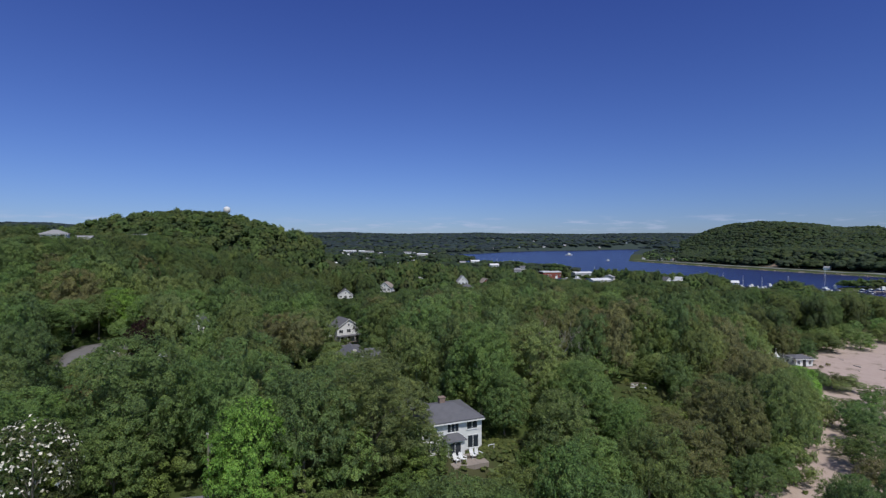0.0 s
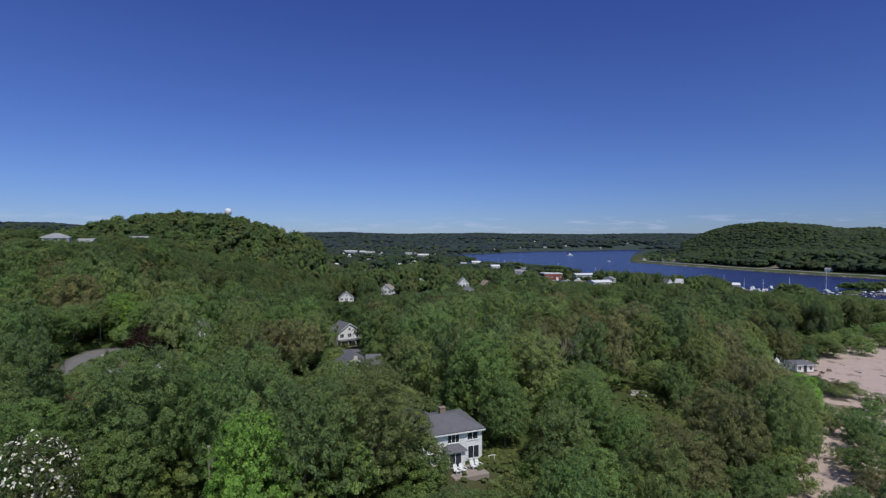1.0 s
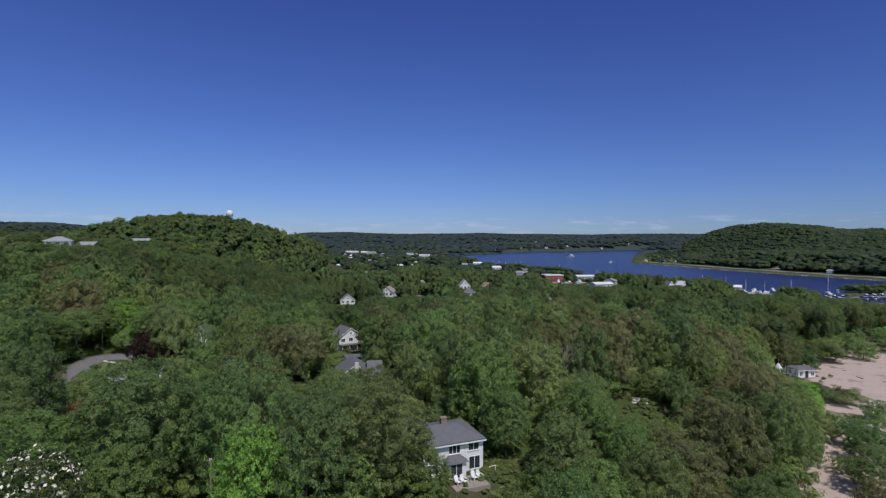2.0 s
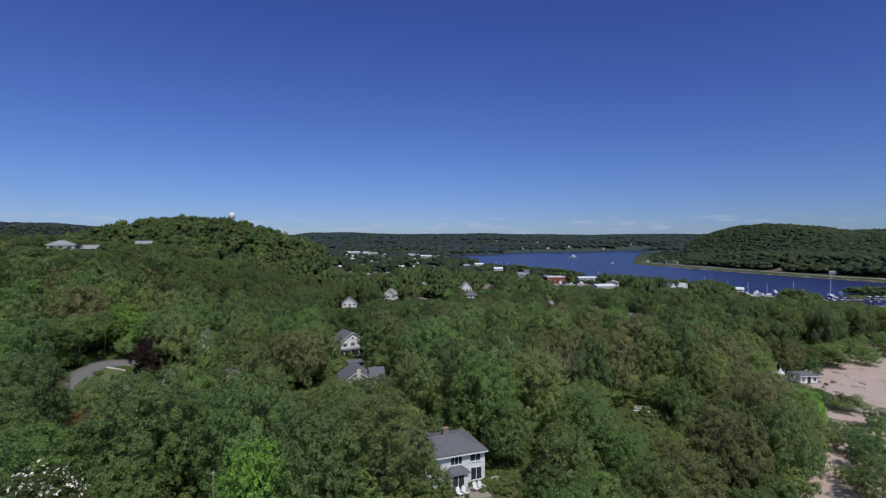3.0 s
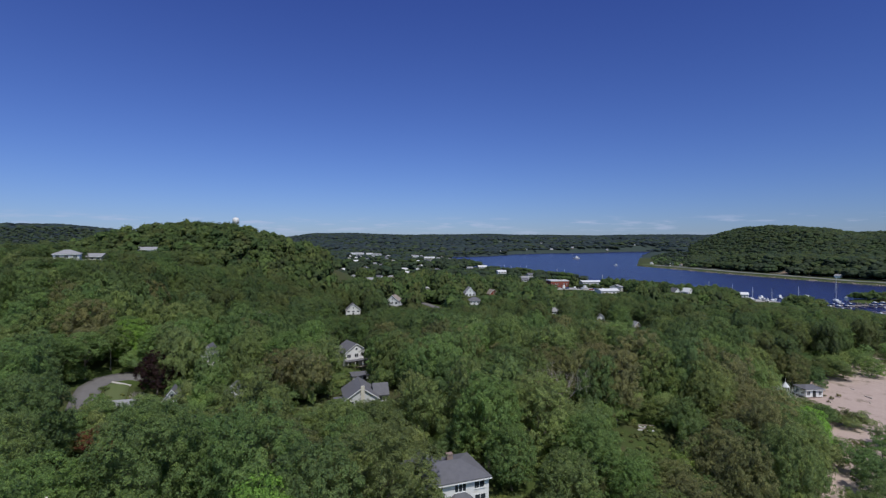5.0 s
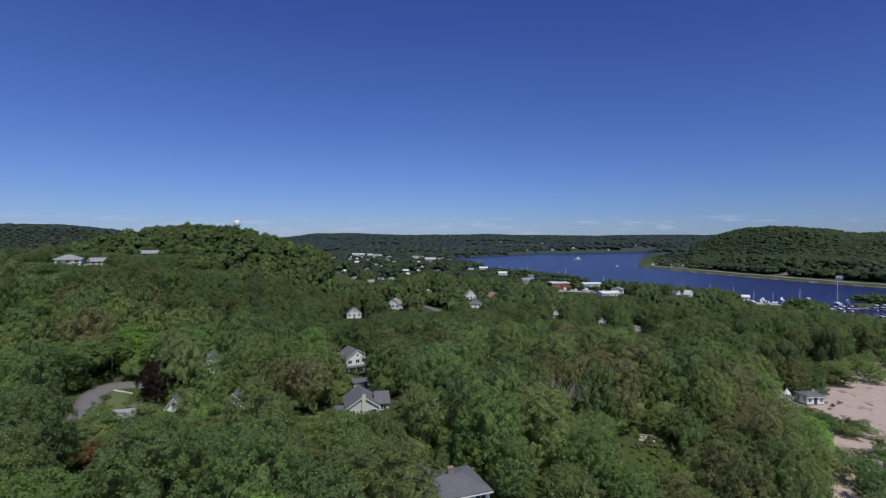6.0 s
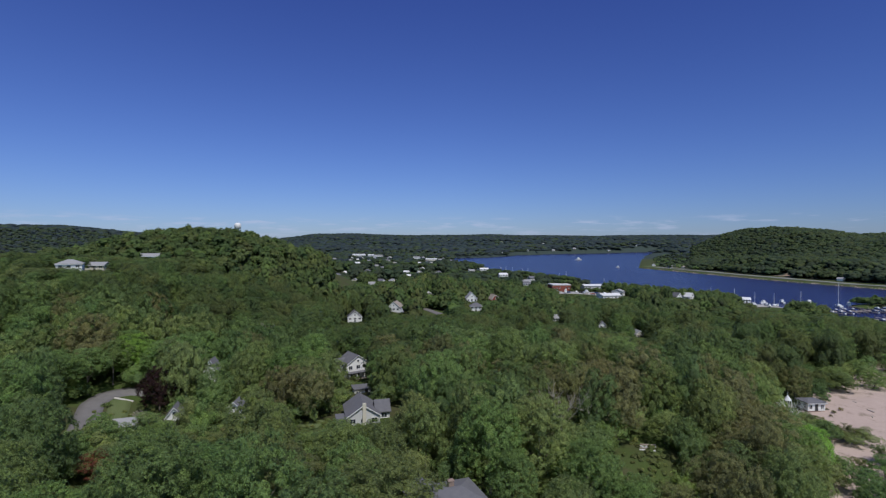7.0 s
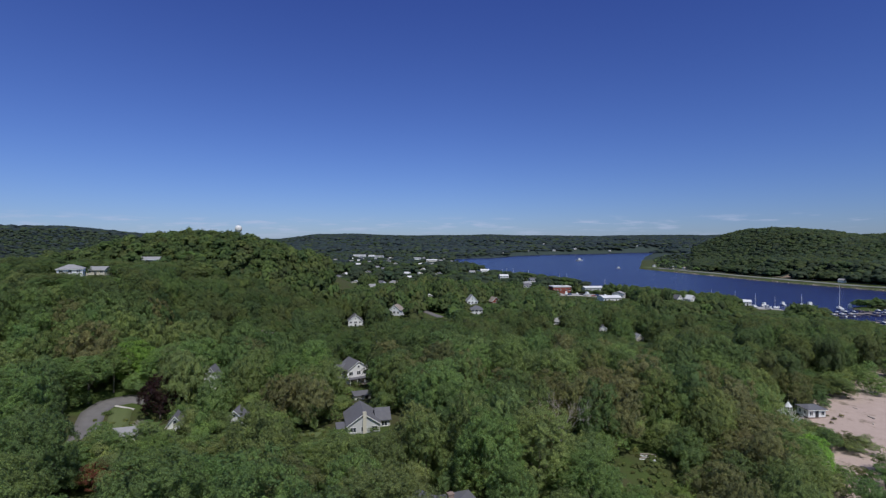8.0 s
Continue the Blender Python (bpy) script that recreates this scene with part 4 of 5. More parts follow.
# ---- cars in the harbour yards ----
def car(x, y, turn, paint):
    c = new("car")
    c.matrix_basis = pose(x, y, float(height(x, y)) + 0.25, 0, 0, turn)
    bm = bmesh.new()
    ring = [(-2.2, 0.35), (2.2, 0.35), (2.25, 0.75), (1.2, 0.95), (0.6, 1.42), (-1.1, 1.45), (-1.9, 1.0), (-2.25, 0.9)]
    a, b = ([bm.verts.new((u, v * (0.8 if z > 1.2 else 1.0), z)) for u, z in ring] for v in (-0.88, 0.88))
    for i in range(8):
        bm.faces.new((a[i], a[(i + 1) % 8], b[(i + 1) % 8], b[i]))
    bm.faces.new(a[::-1]), bm.faces.new(b)
    bmesh.ops.recalc_face_normals(bm, faces=bm.faces)
    part("body", bm, paint, c)
    part("windscreen", block(0.62, -0.6, 1.0, 0.95, 0.6, 1.32), GLASS, c)
    for u in (-1.4, 1.4):
        for v in (-0.9, 0.72):
            w = bmesh.new()
            bmesh.ops.create_cone(w, cap_ends=True, segments=12, radius1=0.33, radius2=0.33, depth=0.2)
            bmesh.ops.rotate(w, verts=w.verts, matrix=Matrix.Rotation(math.pi / 2, 3, "X"))
            bmesh.ops.translate(w, verts=w.verts, vec=(u, v + 0.09, 0.33))
            part("wheel", w, DARK, c)
    tagged(c, "parked car in the gravel harbour yard", "car", "cars in the harbour yard")


yard = np.random.RandomState(33)
for k in range(14):
    t = k / 13
    car(96 + 62 * t + yard.uniform(-2, 2), 505 - 27 * t + yard.uniform(-7, 7), yard.uniform(0, 180), (TRIM, DARK, METAL, RED_WALL, SAIL)[k % 5])
for k in range(4):
    car(236 + 6 * k, 399 - 3 * k + yard.uniform(-3, 3), 60 + yard.uniform(-10, 10), (TRIM, METAL)[k % 2])

# hay fields on the slopes beyond the lake
FIELD = plain("hay_field", (0.11, 0.15, 0.085), (0.17, 0.19, 0.11), 0.01, 0.95, coords="World")
FIELDS = [(190, 2750, 110, 60), (520, 2620, 70, 45), (-420, 2500, 80, 45), (1150, 3100, 140, 60)]
for x, y, half, wide in FIELDS:
    ribbon("field", [(x - half, y), (x, y + 15), (x + half, y + 10)], wide, FIELD, "pale hay field on the far slope", "field", 1.5)

# ---- the woods, tree by tree ----
NEAR = [Kind("maple_tree", "broad green maple in full spring leaf", 11 + k, 26, 6000, 0.043, bare=0.0, core=0.5, tufts=220, tuft=0.125) for k in range(4)]
MIDDLE = [Kind("broadleaf_tree", "round green broadleaf tree among the woods", 31 + k, 20, 2100, 0.070, bare=-0.04, core=0.55, tufts=100, tuft=0.16) for k in range(4)]
SHRUB = [Kind("dune_shrub", "low dense shrub growing on the sandy dune", 51 + k, 14, 1200, 0.085, bare=0.02, core=0.55, tufts=55, tuft=0.2) for k in range(2)]
KEEP = [(22, 103, 1.5), (40, 104, 2.6), (-73, 125, 2), (-39, 48.5, 3), (-0.5, 76, 7.5), (-22, 123, 7), (-19, 121, 6), (-14.5, 124, 3), (-35, 179, 7), (-28.8, 57.2, 3.2), (-67, 141, 3), (-64, 116, 2.5), (-52, 121, 3), (-70, 112, 3),
        (-80, 108, 4.0), (-83.5, 114, 4.5), (-87, 121, 4.5), (-88, 128, 4), (-81, 121, 3), (108, 156, 4), (103.5, 158, 1.5), (-28.5, 158, 4), (468, 742, 8), (480, 745, 8), (490, 748, 6)]
WAYS = [(x + k * half / 2, y, wide / 2) for x, y, half, wide in FIELDS for k in (-2, -1, 0, 1, 2)] + [(x, y, 0.7 * w) for x, y, _, _, w in GLIMPSES if y > 175]


CLEAR, SEEN = np.array(KEEP + WAYS, float), np.array(GLIMPSES, float)
SEEN_D = np.hypot(SEEN[:, 0], SEEN[:, 1])


def allowed(x, y, top, radius, foot):
    """The height that growth may reach at this spot, fitted to the camera's view, with the houses and the openings left
    clear.
    """
    if (np.hypot(CLEAR[:, 0] - x, CLEAR[:, 1] - y) < CLEAR[:, 2] + radius * 0.6).any():
        return -1
    t = (x * SEEN[:, 0] + y * SEEN[:, 1]) / SEEN_D ** 2
    off = np.abs(x * SEEN[:, 1] - y * SEEN[:, 0]) / SEEN_D
    at = (t > 0.1) & (t < 1.0) & (off < SEEN[:, 4] * t + radius * 0.85)
    cap, full = 1e9, False     # full: growth here fills the gap up to the line of sight
    if at.any():
        t, g, d = t[at], SEEN[at], SEEN_D[at]
        cap = float((g[:, 3] + (g[:, 2] - g[:, 3]) * np.minimum(1.0, t + radius / d) - 0.2).min())
        full = bool(((t > 0.5) & (g[:, 3] > 44)).any())
    return min(cap if full else min(top, cap), foot + 18)


PLANTED = []


def plant(kind, x, y, top, radius, tone, rng, **more):
    PLANTED.append((x, y, radius))
    return kind.plant(x, y, top, radius, shade(rng, tone, 0.17), rng.uniform(0, 360), **more)


def woods():
    rng = np.random.RandomState(5)
    # the trees that stand out
    for x, y, top, r, tone in ((-9.3, 66.5, 24.9, 8.9, OLIVE), (74, 108, 13.5, 4.8, GREEN), (79.5, 113, 11.4, 4.2, LIME), (70, 101.5, 12.5, 4.5, OLIVE), (84, 119, 8.6, 3.4, GREEN), (45.5, 109, 15, 4.2, OLIVE), (-67, 98, 17.2, 4.2, GREEN), (-71.5, 101.5, 16.2, 3.8, OLIVE), (-37.5, 57.5, 19.5, 4.6, GREEN), (-22.5, 101.5, 16.8, 4.2, GREEN), (-12.8, 86, 22.0, 5.0, OLIVE), (-75, 106.5, 15.6, 3.0, GREEN), (-88.5, 140.5, 26.5, 6, LIME), (-12.5, 53.5, 12.5, 4.2, OLIVE), (-4.5, 58.5, 12.5, 3.6, GREEN), (-25, 65, 27.5, 7, GREEN), (-38.5, 63, 27.8, 7.8, GREEN), (-51, 61.5, 21.5, 7, GREEN), (-69.5, 82, 27.5, 7, DEEP),
                               (-20.5, 54.0, 22.6, 4.8, LIME), (-2.6, 65.5, 16, 3.6, GREEN), (15.5, 89, 25, 7, OLIVE), (-33, 85, 27, 6.5, OLIVE), (-46, 139, 24, 7, GREEN),
                               (-77, 143, 27, 7.5, GREEN), (-94, 145, 26.5, 7, GREEN), (27, 130, 27, 7, OLIVE),
                               (36, 124, 24, 7, BROWN), (-57.5, 121.5, 22.6, 4.6, GREEN), (-18, 88, 21.4, 6.2, OLIVE), (48, 147, 25.5, 7, GREEN), (-4, 117, 28.2, 7, GREEN), (17, 148, 27, 7, GREEN), (39, 144, 27.5, 7, OLIVE),
                               (-43, 157, 25, 6, GREEN), (-55, 141.5, 25.5, 6, OLIVE), (6.5, 86, 26.5, 6.2, GREEN), (9.5, 79, 20, 4.2, GREEN)):
        plant(NEAR[rng.randint(4)], x, y, top, r, tone, rng)
    for x, y in ((-94, 120), (-99, 125), (-103, 117), (-93, 127.5), (-91.5, 135), (-78, 136)):
        plant(NEAR[rng.randint(4)], x, y, 25.5, 5.6, GREEN, rng, bare=0.34, label="tall green tree with bare trunks by the road")
    plant(NEAR[1], -73, 125, 21.2, 5, PURPLE, rng, label="dark purple copper beech beside the road")
    plant(NEAR[2], -64, 90.5, 15.0, 4.2, RED, rng, label="small red-leaved ornamental maple")
    for x, y in ((147, 179), (133, 180), (141, 187), (148, 196), (150, 190), (158, 197), (166, 190), (173, 200), (181, 195), (161, 207), (187, 207), (177, 187), (150, 203), (190, 196)):
        plant(MIDDLE[rng.randint(4)], x, y, rng.uniform(7.5, 10.5), rng.uniform(4, 5.4), (GREEN, OLIVE)[rng.randint(2)], rng, label="green tree standing behind the beach", bare=-0.14)
    # low growth in front of the cottages
    for x, y, up, r in ((-63, 136, 6.4, 2.8), (-59.5, 137, 7.0, 3.0), (-67.5, 136.5, 6.0, 2.8), (-60, 112.6, 3.4, 2.0), (-63.6, 112.4, 2.8, 1.8), (-68, 108.4, 2.2, 1.8),
                        (-72, 108.2, 1.8, 1.6), (-51, 117.5, 2.9, 2.0), (-54, 118, 2.6, 1.8), (-27, 119.4, 1.4, 1.4), (-19, 120, 1.6, 1.5), (-33, 172, 1.8, 1.8), (-76.5, 107, 1.6, 1.5),
                        (93, 110, 5.2, 3.6), (100, 117, 4.6, 3.4), (96, 104, 5.0, 3.4), (-77.6, 111.4, 1.2, 1.5), (-75.4, 112.2, 1.3, 1.5), (-84.2, 121.8, 1.0, 1.1), (45.5, 102.5, 1.6, 1.5), (9.5, 69, 1.6, 1.4), (11.5, 72.5, 2.0, 1.6), (-4.2, 67.5, 2.4, 1.8)):
        plant(SHRUB[rng.randint(2)], x, y, float(height(x, y)) + up, r, (GREEN, OLIVE)[rng.randint(2)], rng, label="green garden shrub beside the cottages")
    # all that stands between them
    for row in np.arange(42, 172, 6.0):
        for col in np.arange(-162, 172, 6.4):
            x, y = col + rng.uniform(-2.6, 2.6) + (row % 4) * 1.6, row + rng.uniform(-2.6, 2.6)
            if abs(x) > 0.92 * y + 6:
                continue
            s = float(shore_side(x, y))
            r = rng.uniform(4.4, 7.4)
            g = float(height(x, y))
            top = g + rng.uniform(13, 18.5)
            edge = float(beach_edge(x, y))
            if s > -5:
                top, r = g + rng.uniform(11, 16), rng.uniform(3.8, 6.2)
            if s > edge - 6:
                top, r = g + rng.uniform(4, 10), rng.uniform(2.2, 3.8)
            if s > edge:
                if x > 0.79 * y and y < 102:
                    top, r = g + rng.uniform(6, 10.5), rng.uniform(2.8, 4.2)
                elif y < 84 and rng.rand() < 0.6:
                    top, r = g + rng.uniform(1.6, 3.2), rng.uniform(1.2, 2.2)
                else:
                    continue
            if any(math.hypot(x - a, y - b) < 0.56 * (r + c) for a, b, c in PLANTED):
                continue
            top = allowed(x, y, top, r, g)
            if top - g < 1.5:
                continue
            tone = (GREEN, GREEN, DEEP, OLIVE, OLIVE, BROWN if y > 72 else GREEN)[rng.randint(6)] if x < 25 else (GREEN, DEEP, DEEP, OLIVE, BROWN, BROWN)[rng.randint(6)]
            r = max(r, 0.3 * (top - g))
            kind = (NEAR if y < 90 else MIDDLE)[rng.randint(4)]
            if top - g < 6:
                kind, r = SHRUB[rng.randint(2)], min(r, 3.0)
            plant(kind, x, y, top, r, tone, rng)


woods()


def forest(name, label, spots, lod, seed, share=0.42, leaf=None):
    """Many trees as one sheet of woodland. Spots: x, y, foot, top, radius, tone."""
    rng = np.random.RandomState(seed)
    V, Q, T, C, N, at = [], [], [], [], [], 0
    for x, y, g, top, r, tone in spots:
        v, q, t, lean = lod[rng.randint(len(lod))]
        half = (top - g) * share
        a = rng.uniform(0, 6.28)
        ca, sa = math.cos(a), math.sin(a)
        w = np.empty_like(v)
        w[:, 0], w[:, 1], w[:, 2] = (v[:, 0] * ca - v[:, 1] * sa) * r + x, (v[:, 0] * sa + v[:, 1] * ca) * r + y, v[:, 2] * half + top - half
        V.append(w), Q.append(q + at), T.append(t + at)
        N.append(np.stack([lean[:, 0] * ca - lean[:, 1] * sa, lean[:, 0] * sa + lean[:, 1] * ca, lean[:, 2]], -1))
        C.append(np.tile([*tone, 1], (len(v), 1)))
        at += len(v)
    me = mesh_of(name, np.vstack(V), np.vstack(Q), np.vstack(T), [leaf or LEAF_FAR], lean=np.vstack(N))
    me.attributes.new("tone", "FLOAT_COLOR", "POINT").data.foreach_set("color", np.vstack(C).astype(np.float32).ravel())
    return tagged(new(name, me), label, "woodland", kind="stuff")


def scatter(seed, y0, y1, x0, x1, step, tall, wide, tones, keep=lambda x, y: True, raised=True):
    rng = np.random.RandomState(seed)
    out = []
    y = y0
    while y < y1:
        for x in np.arange(x0, x1, step):
            px, py = x + rng.uniform(-0.45, 0.45) * step, y + rng.uniform(-0.45, 0.45) * step
            if abs(px) > 0.93 * py + 15 or lake_side(px, py) > -6 or not keep(px, py):
                continue
            r = rng.uniform(*wide)
            g = float(height(px, py))
            up = rng.uniform(*tall)
            up = min(up, 4.5 - 0.11 * float(lake_side(px, py)) + rng.uniform(0, 2)) if px > 60 else up
            if px < -120 and py < 450:
                up = min(up, rng.uniform(6.5, 9.5))
            up = min(up, rng.uniform(5, 9)) if px > 115 and py < 330 else up
            near = min(r, 9.0)
            top = allowed(px, py, g + up, near, g) if raised else min(g + up, allowed(px, py, g + up, near, g))
            if top - g < 3:
                continue
            out.append((px, py, g, top, r, shade(rng, tones[rng.randint(len(tones))])))
        y += step
    return out


# near trees' tones at 0.6, the dimness of distance put into the colour
DIM_WOODS = [tuple(0.60 * c for c in t) for t in (GREEN, GREEN, DEEP, OLIVE, OLIVE)]
LOD0 = [crown(66 + k, 14, 640, 0.10, core=0.5, tufts=45, tuft=0.2) for k in range(3)]
LOD1 = [crown(70 + k, 14, 270, 0.155, core=0.78) for k in range(4)]
LOD2 = [crown(80 + k, 8, 80, 0.20, core=0.84) for k in range(4)]
LOD3 = [crown(90 + k, 6, 24, 0.24, core=0.96) for k in range(4)]
LOD4 = [crown(95 + k, 2, 4, 0.22, core=1.05) for k in range(4)]
LOD5 = [crown(99 + k, 1, 1, 0.22, core=1.25) for k in range(4)]
on_land = lambda x, y: shore_side(x, y) < 5 or y > 250
dry = lambda x, y: shore_side(x, y) < beach_edge(x, y) + 1
forest("undergrowth", "green undergrowth and saplings between the nearest trees", scatter(6, 53, 88, -90, 80, 6.2, (4, 8.5), (2.6, 4.0), (UNDER, GREEN, OLIVE), dry, False), LOD0, 6, 0.5, LEAF_LOW)
forest("undergrowth", "green undergrowth and saplings between the trees", scatter(6, 88, 172, -150, 120, 6.6, (4.5, 9), (2.8, 4.4), (UNDER, GREEN, OLIVE), dry, False), LOD2, 6, 0.5, LEAF_LOW)
forest("hillside_woods", "dense green spring woods on the hill and round the town", scatter(1, 172, 300, -300, 270, 8.2, (11, 16), (4.6, 7.2), DIM_WOODS, on_land), LOD1, 1, 0.5, LEAF_LOW)
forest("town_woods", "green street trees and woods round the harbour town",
       scatter(2, 300, 520, -420, 480, 9.0, (10, 15), (4.5, 6.8), DIM_WOODS, lambda x, y: on_land(x, y) and not (-0.5 * y < x < -150 and y > 440)), LOD2, 2, 0.56)
forest("far_town_woods", "green trees between the far houses of the town",
       scatter(3, 520, 950, -900, 140, 17, (10, 15), (7, 10), (HAZE_GREEN, HAZE_GREEN, DIM_WOODS[2]), lambda x, y: x > -0.29 * y or x < -0.5 * y), LOD3, 3)
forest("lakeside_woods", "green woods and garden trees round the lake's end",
       scatter(7, 950, 1760, -1700, 140, 20, (10, 15), (8, 12), (HAZE_GREEN, HAZE_BLUE, HAZE_GREEN), lambda x, y: x > -0.29 * y or x < -0.5 * y), LOD4, 7)
forest("bluff_woods", "dark green woods covering the bluff across the water", scatter(4, 560, 1420, 430, 900, 11.5, (12, 14), (9, 11.5), ((0.098, 0.132, 0.066), HAZE_GREEN, (0.088, 0.125, 0.066)), lambda x, y: lake_side(x, y) < -56 and x > 0.47 * y), LOD3, 4, 0.52)
forest("spit_trees", "small trees and bushes on the grassy spit", scatter(8, 880, 1500, 370, 640, 15, (4, 9), (3.5, 6), (HAZE_GREEN, DEEP, HAZE_GREEN), lambda x, y: lake_side(x, y) < -36 and (-62 < lake_side(x, y) or x < 0.47 * y)), LOD3, 8)
forest("ridge_woods", "distant dark green wooded ridges along the skyline", scatter(5, 1750, 4100, -2600, 2000, 31, (13.5, 16), (19, 25), (HAZE_BLUE, HAZE_BLUE, HAZE_BLUE, HAZE_GREEN)), LOD5, 5, 0.5)


def clearing_growth():
    """Tall grass and seedlings in the clearings."""
    rng = np.random.RandomState(8)
    out = []
    for cx, cy, cr, k in ((40, 103, 7, 60), (-33, 120, 8, 60), (-74, 117, 9, 60), (8, 71, 6, 50), (-62, 134, 6, 40), (-30, 168, 9, 50), (-4, 67, 4, 30), (30, 86, 14, 120), (55, 95, 12, 120), (9, 74, 4, 70)):
        for _ in range(k):
            x, y = cx + rng.normal(0, cr * 0.5), cy + rng.normal(0, cr * 0.5)
            if any(math.hypot(x - kx, y - ky) < kr * 0.75 for kx, ky, kr in KEEP if kr > 3.5):
                continue
            g = float(height(x, y))
            out.append((x, y, g - 0.1, g + rng.uniform(0.3, 0.8), rng.uniform(0.4, 0.9), shade(rng, ((0.16, 0.20, 0.075), (0.18, 0.21, 0.085))[rng.randint(2)])))
    return out


forest("tall_grass", "rough tall grass and seedlings in the clearings", clearing_growth(), LOD3, 9, 0.6)

# ---- harbour craft, tower, poles and driftwood ----
def hull_mesh(length, beam, deep):
    """A boat's hull with a pointed bow, a transom and a flat deck."""
    bm = bmesh.new()
    rows = []
    for t, b, keel in ((0.0, 0.72, 0.75), (0.3, 1.0, 1.0), (0.6, 0.95, 1.0), (0.85, 0.5, 0.8), (1.0, 0.03, 0.35)):
        x = (t - 0.45) * length
        rows.append([bm.verts.new(c) for c in ((x, -beam / 2 * b, deep * 0.6), (x, -beam / 2 * b * 0.7, 0), (x, 0, -deep * 0.4 * keel),
                                                (x, beam / 2 * b * 0.7, 0), (x, beam / 2 * b, deep * 0.6))])
    for a, b in zip(rows, rows[1:]):
        for k in range(4):
            bm.faces.new((a[k], a[k + 1], b[k + 1], b[k]))
        bm.faces.new((a[4], a[0], b[0], b[4]))
    bm.faces.new(rows[0])
    bm.faces.new(rows[-1][::-1])
    bmesh.ops.recalc_face_normals(bm, faces=bm.faces)
    return bm


def rod(x0, y0, z0, x1, y1, z1, r0, r1, sides=6):
    bm = bmesh.new()
    a, b = Vector((x0, y0, z0)), Vector((x1, y1, z1))
    q = (b - a).to_track_quat("Z", "Y")
    ra, rb = ([bm.verts.new(c + q @ Vector((r * math.cos(6.2832 * k / sides), r * math.sin(6.2832 * k / sides), 0))) for k in range(sides)] for c, r in ((a, r0), (b, r1)))
    for k in range(sides):
        bm.faces.new((ra[k], ra[(k + 1) % sides], rb[(k + 1) % sides], rb[k]))
    bm.faces.new(ra[::-1]), bm.faces.new(rb)
    return bm


HULL = plain("white_hull", (0.72, 0.72, 0.72), (0.82, 0.82, 0.81), 1, 0.3)
SAIL_COVER = plain("blue_canvas", (0.03, 0.05, 0.14), (0.05, 0.08, 0.2), 2, 0.8)


def sailing_boat(x, y, turn, length, mast):
    b = new("sailing_boat")
    b.matrix_basis = pose(x, y, 0.0, 0, 0, turn)
    part("hull", hull_mesh(length, length * 0.3, length * 0.16), HULL, b)
    part("cabin", block(-length * 0.12, -length * 0.08, length * 0.09, length * 0.22, length * 0.08, length * 0.16), HULL, b)
    m = part("mast", rod(length * 0.1, 0, length * 0.09, length * 0.1, 0, mast, 0.16, 0.10), TRIM, b)
    part("boom", rod(length * 0.1, 0, length * 0.24, -length * 0.32, 0, length * 0.24, 0.14, 0.12), SAIL_COVER, m)
    part("spreader", rod(length * 0.1, -0.9, mast * 0.6, length * 0.1, 0.9, mast * 0.6, 0.05, 0.05), TRIM, m)
    for u in (length * 0.53, -length * 0.42):
        part("stay", rod(u, 0, length * 0.1, length * 0.1, 0, mast * 0.98, 0.025, 0.025, 4), METAL, m)
    return tagged(b, "white sailing boat with a bare mast in the harbour", "boat", "boats in the harbour")


def motor_boat(x, y, turn, length):
    b = new("motor_boat")
    b.matrix_basis = pose(x, y, 0.0, 0, 0, turn)
    part("hull", hull_mesh(length, length * 0.34, length * 0.2), HULL, b)
    c = part("cabin", block(-length * 0.1, -length * 0.13, length * 0.12, length * 0.24, length * 0.13, length * 0.30), HULL, b)
    part("windscreen", block(length * 0.24, -length * 0.12, length * 0.19, length * 0.25, length * 0.12, length * 0.28), GLASS, c)
    part("flybridge", block(-length * 0.06, -length * 0.1, length * 0.30, length * 0.14, length * 0.1, length * 0.36), HULL, c)
    return tagged(b, "white motor cruiser moored in the harbour", "boat", "boats in the harbour")


def pier(x, y, turn, length, fingers, reach, label):
    p = new("pier")
    p.matrix_basis = pose(x, y, 0, 0, 0, turn)
    part("walkway", block(0, -1.2, 0.75, length, 1.2, 1.0), WOOD, p)
    for k in range(fingers):
        u = (k + 0.5) * length / fingers
        for s in (-1, 1):
            part("finger", block(u - 0.55, s * 1.22 if s > 0 else -reach, 0.7, u + 0.55, reach if s > 0 else -1.22, 0.95), WOOD, p)
            part("pile", rod(u, s * (reach + 0.25), -3, u, s * (reach + 0.25), 2.2, 0.16, 0.14), WOOD, p)
    return tagged(p, label, "pier", "piers of the marina")


sailing_boat(308, 410, 70, 13, 19)
for x, y, a, l, m in ((226, 448, 60, 10, 13), (240, 436, 75, 9, 12), (296, 436, 80, 9, 10), (96, 700, 40, 11, 15), (104, 704, 40, 11, 15), (166, 560, 30, 9, 12), (78, 806, 50, 8, 11), (86, 818, 40, 8, 12), (94, 796, 35, 9, 12), (80, 842, 60, 8, 10), (144, 690, 40, 8, 11), (152, 682, 35, 8, 12), (250, 424, 70, 8, 11), (262, 418, 65, 8, 10)):
    sailing_boat(x, y, a, l, m)
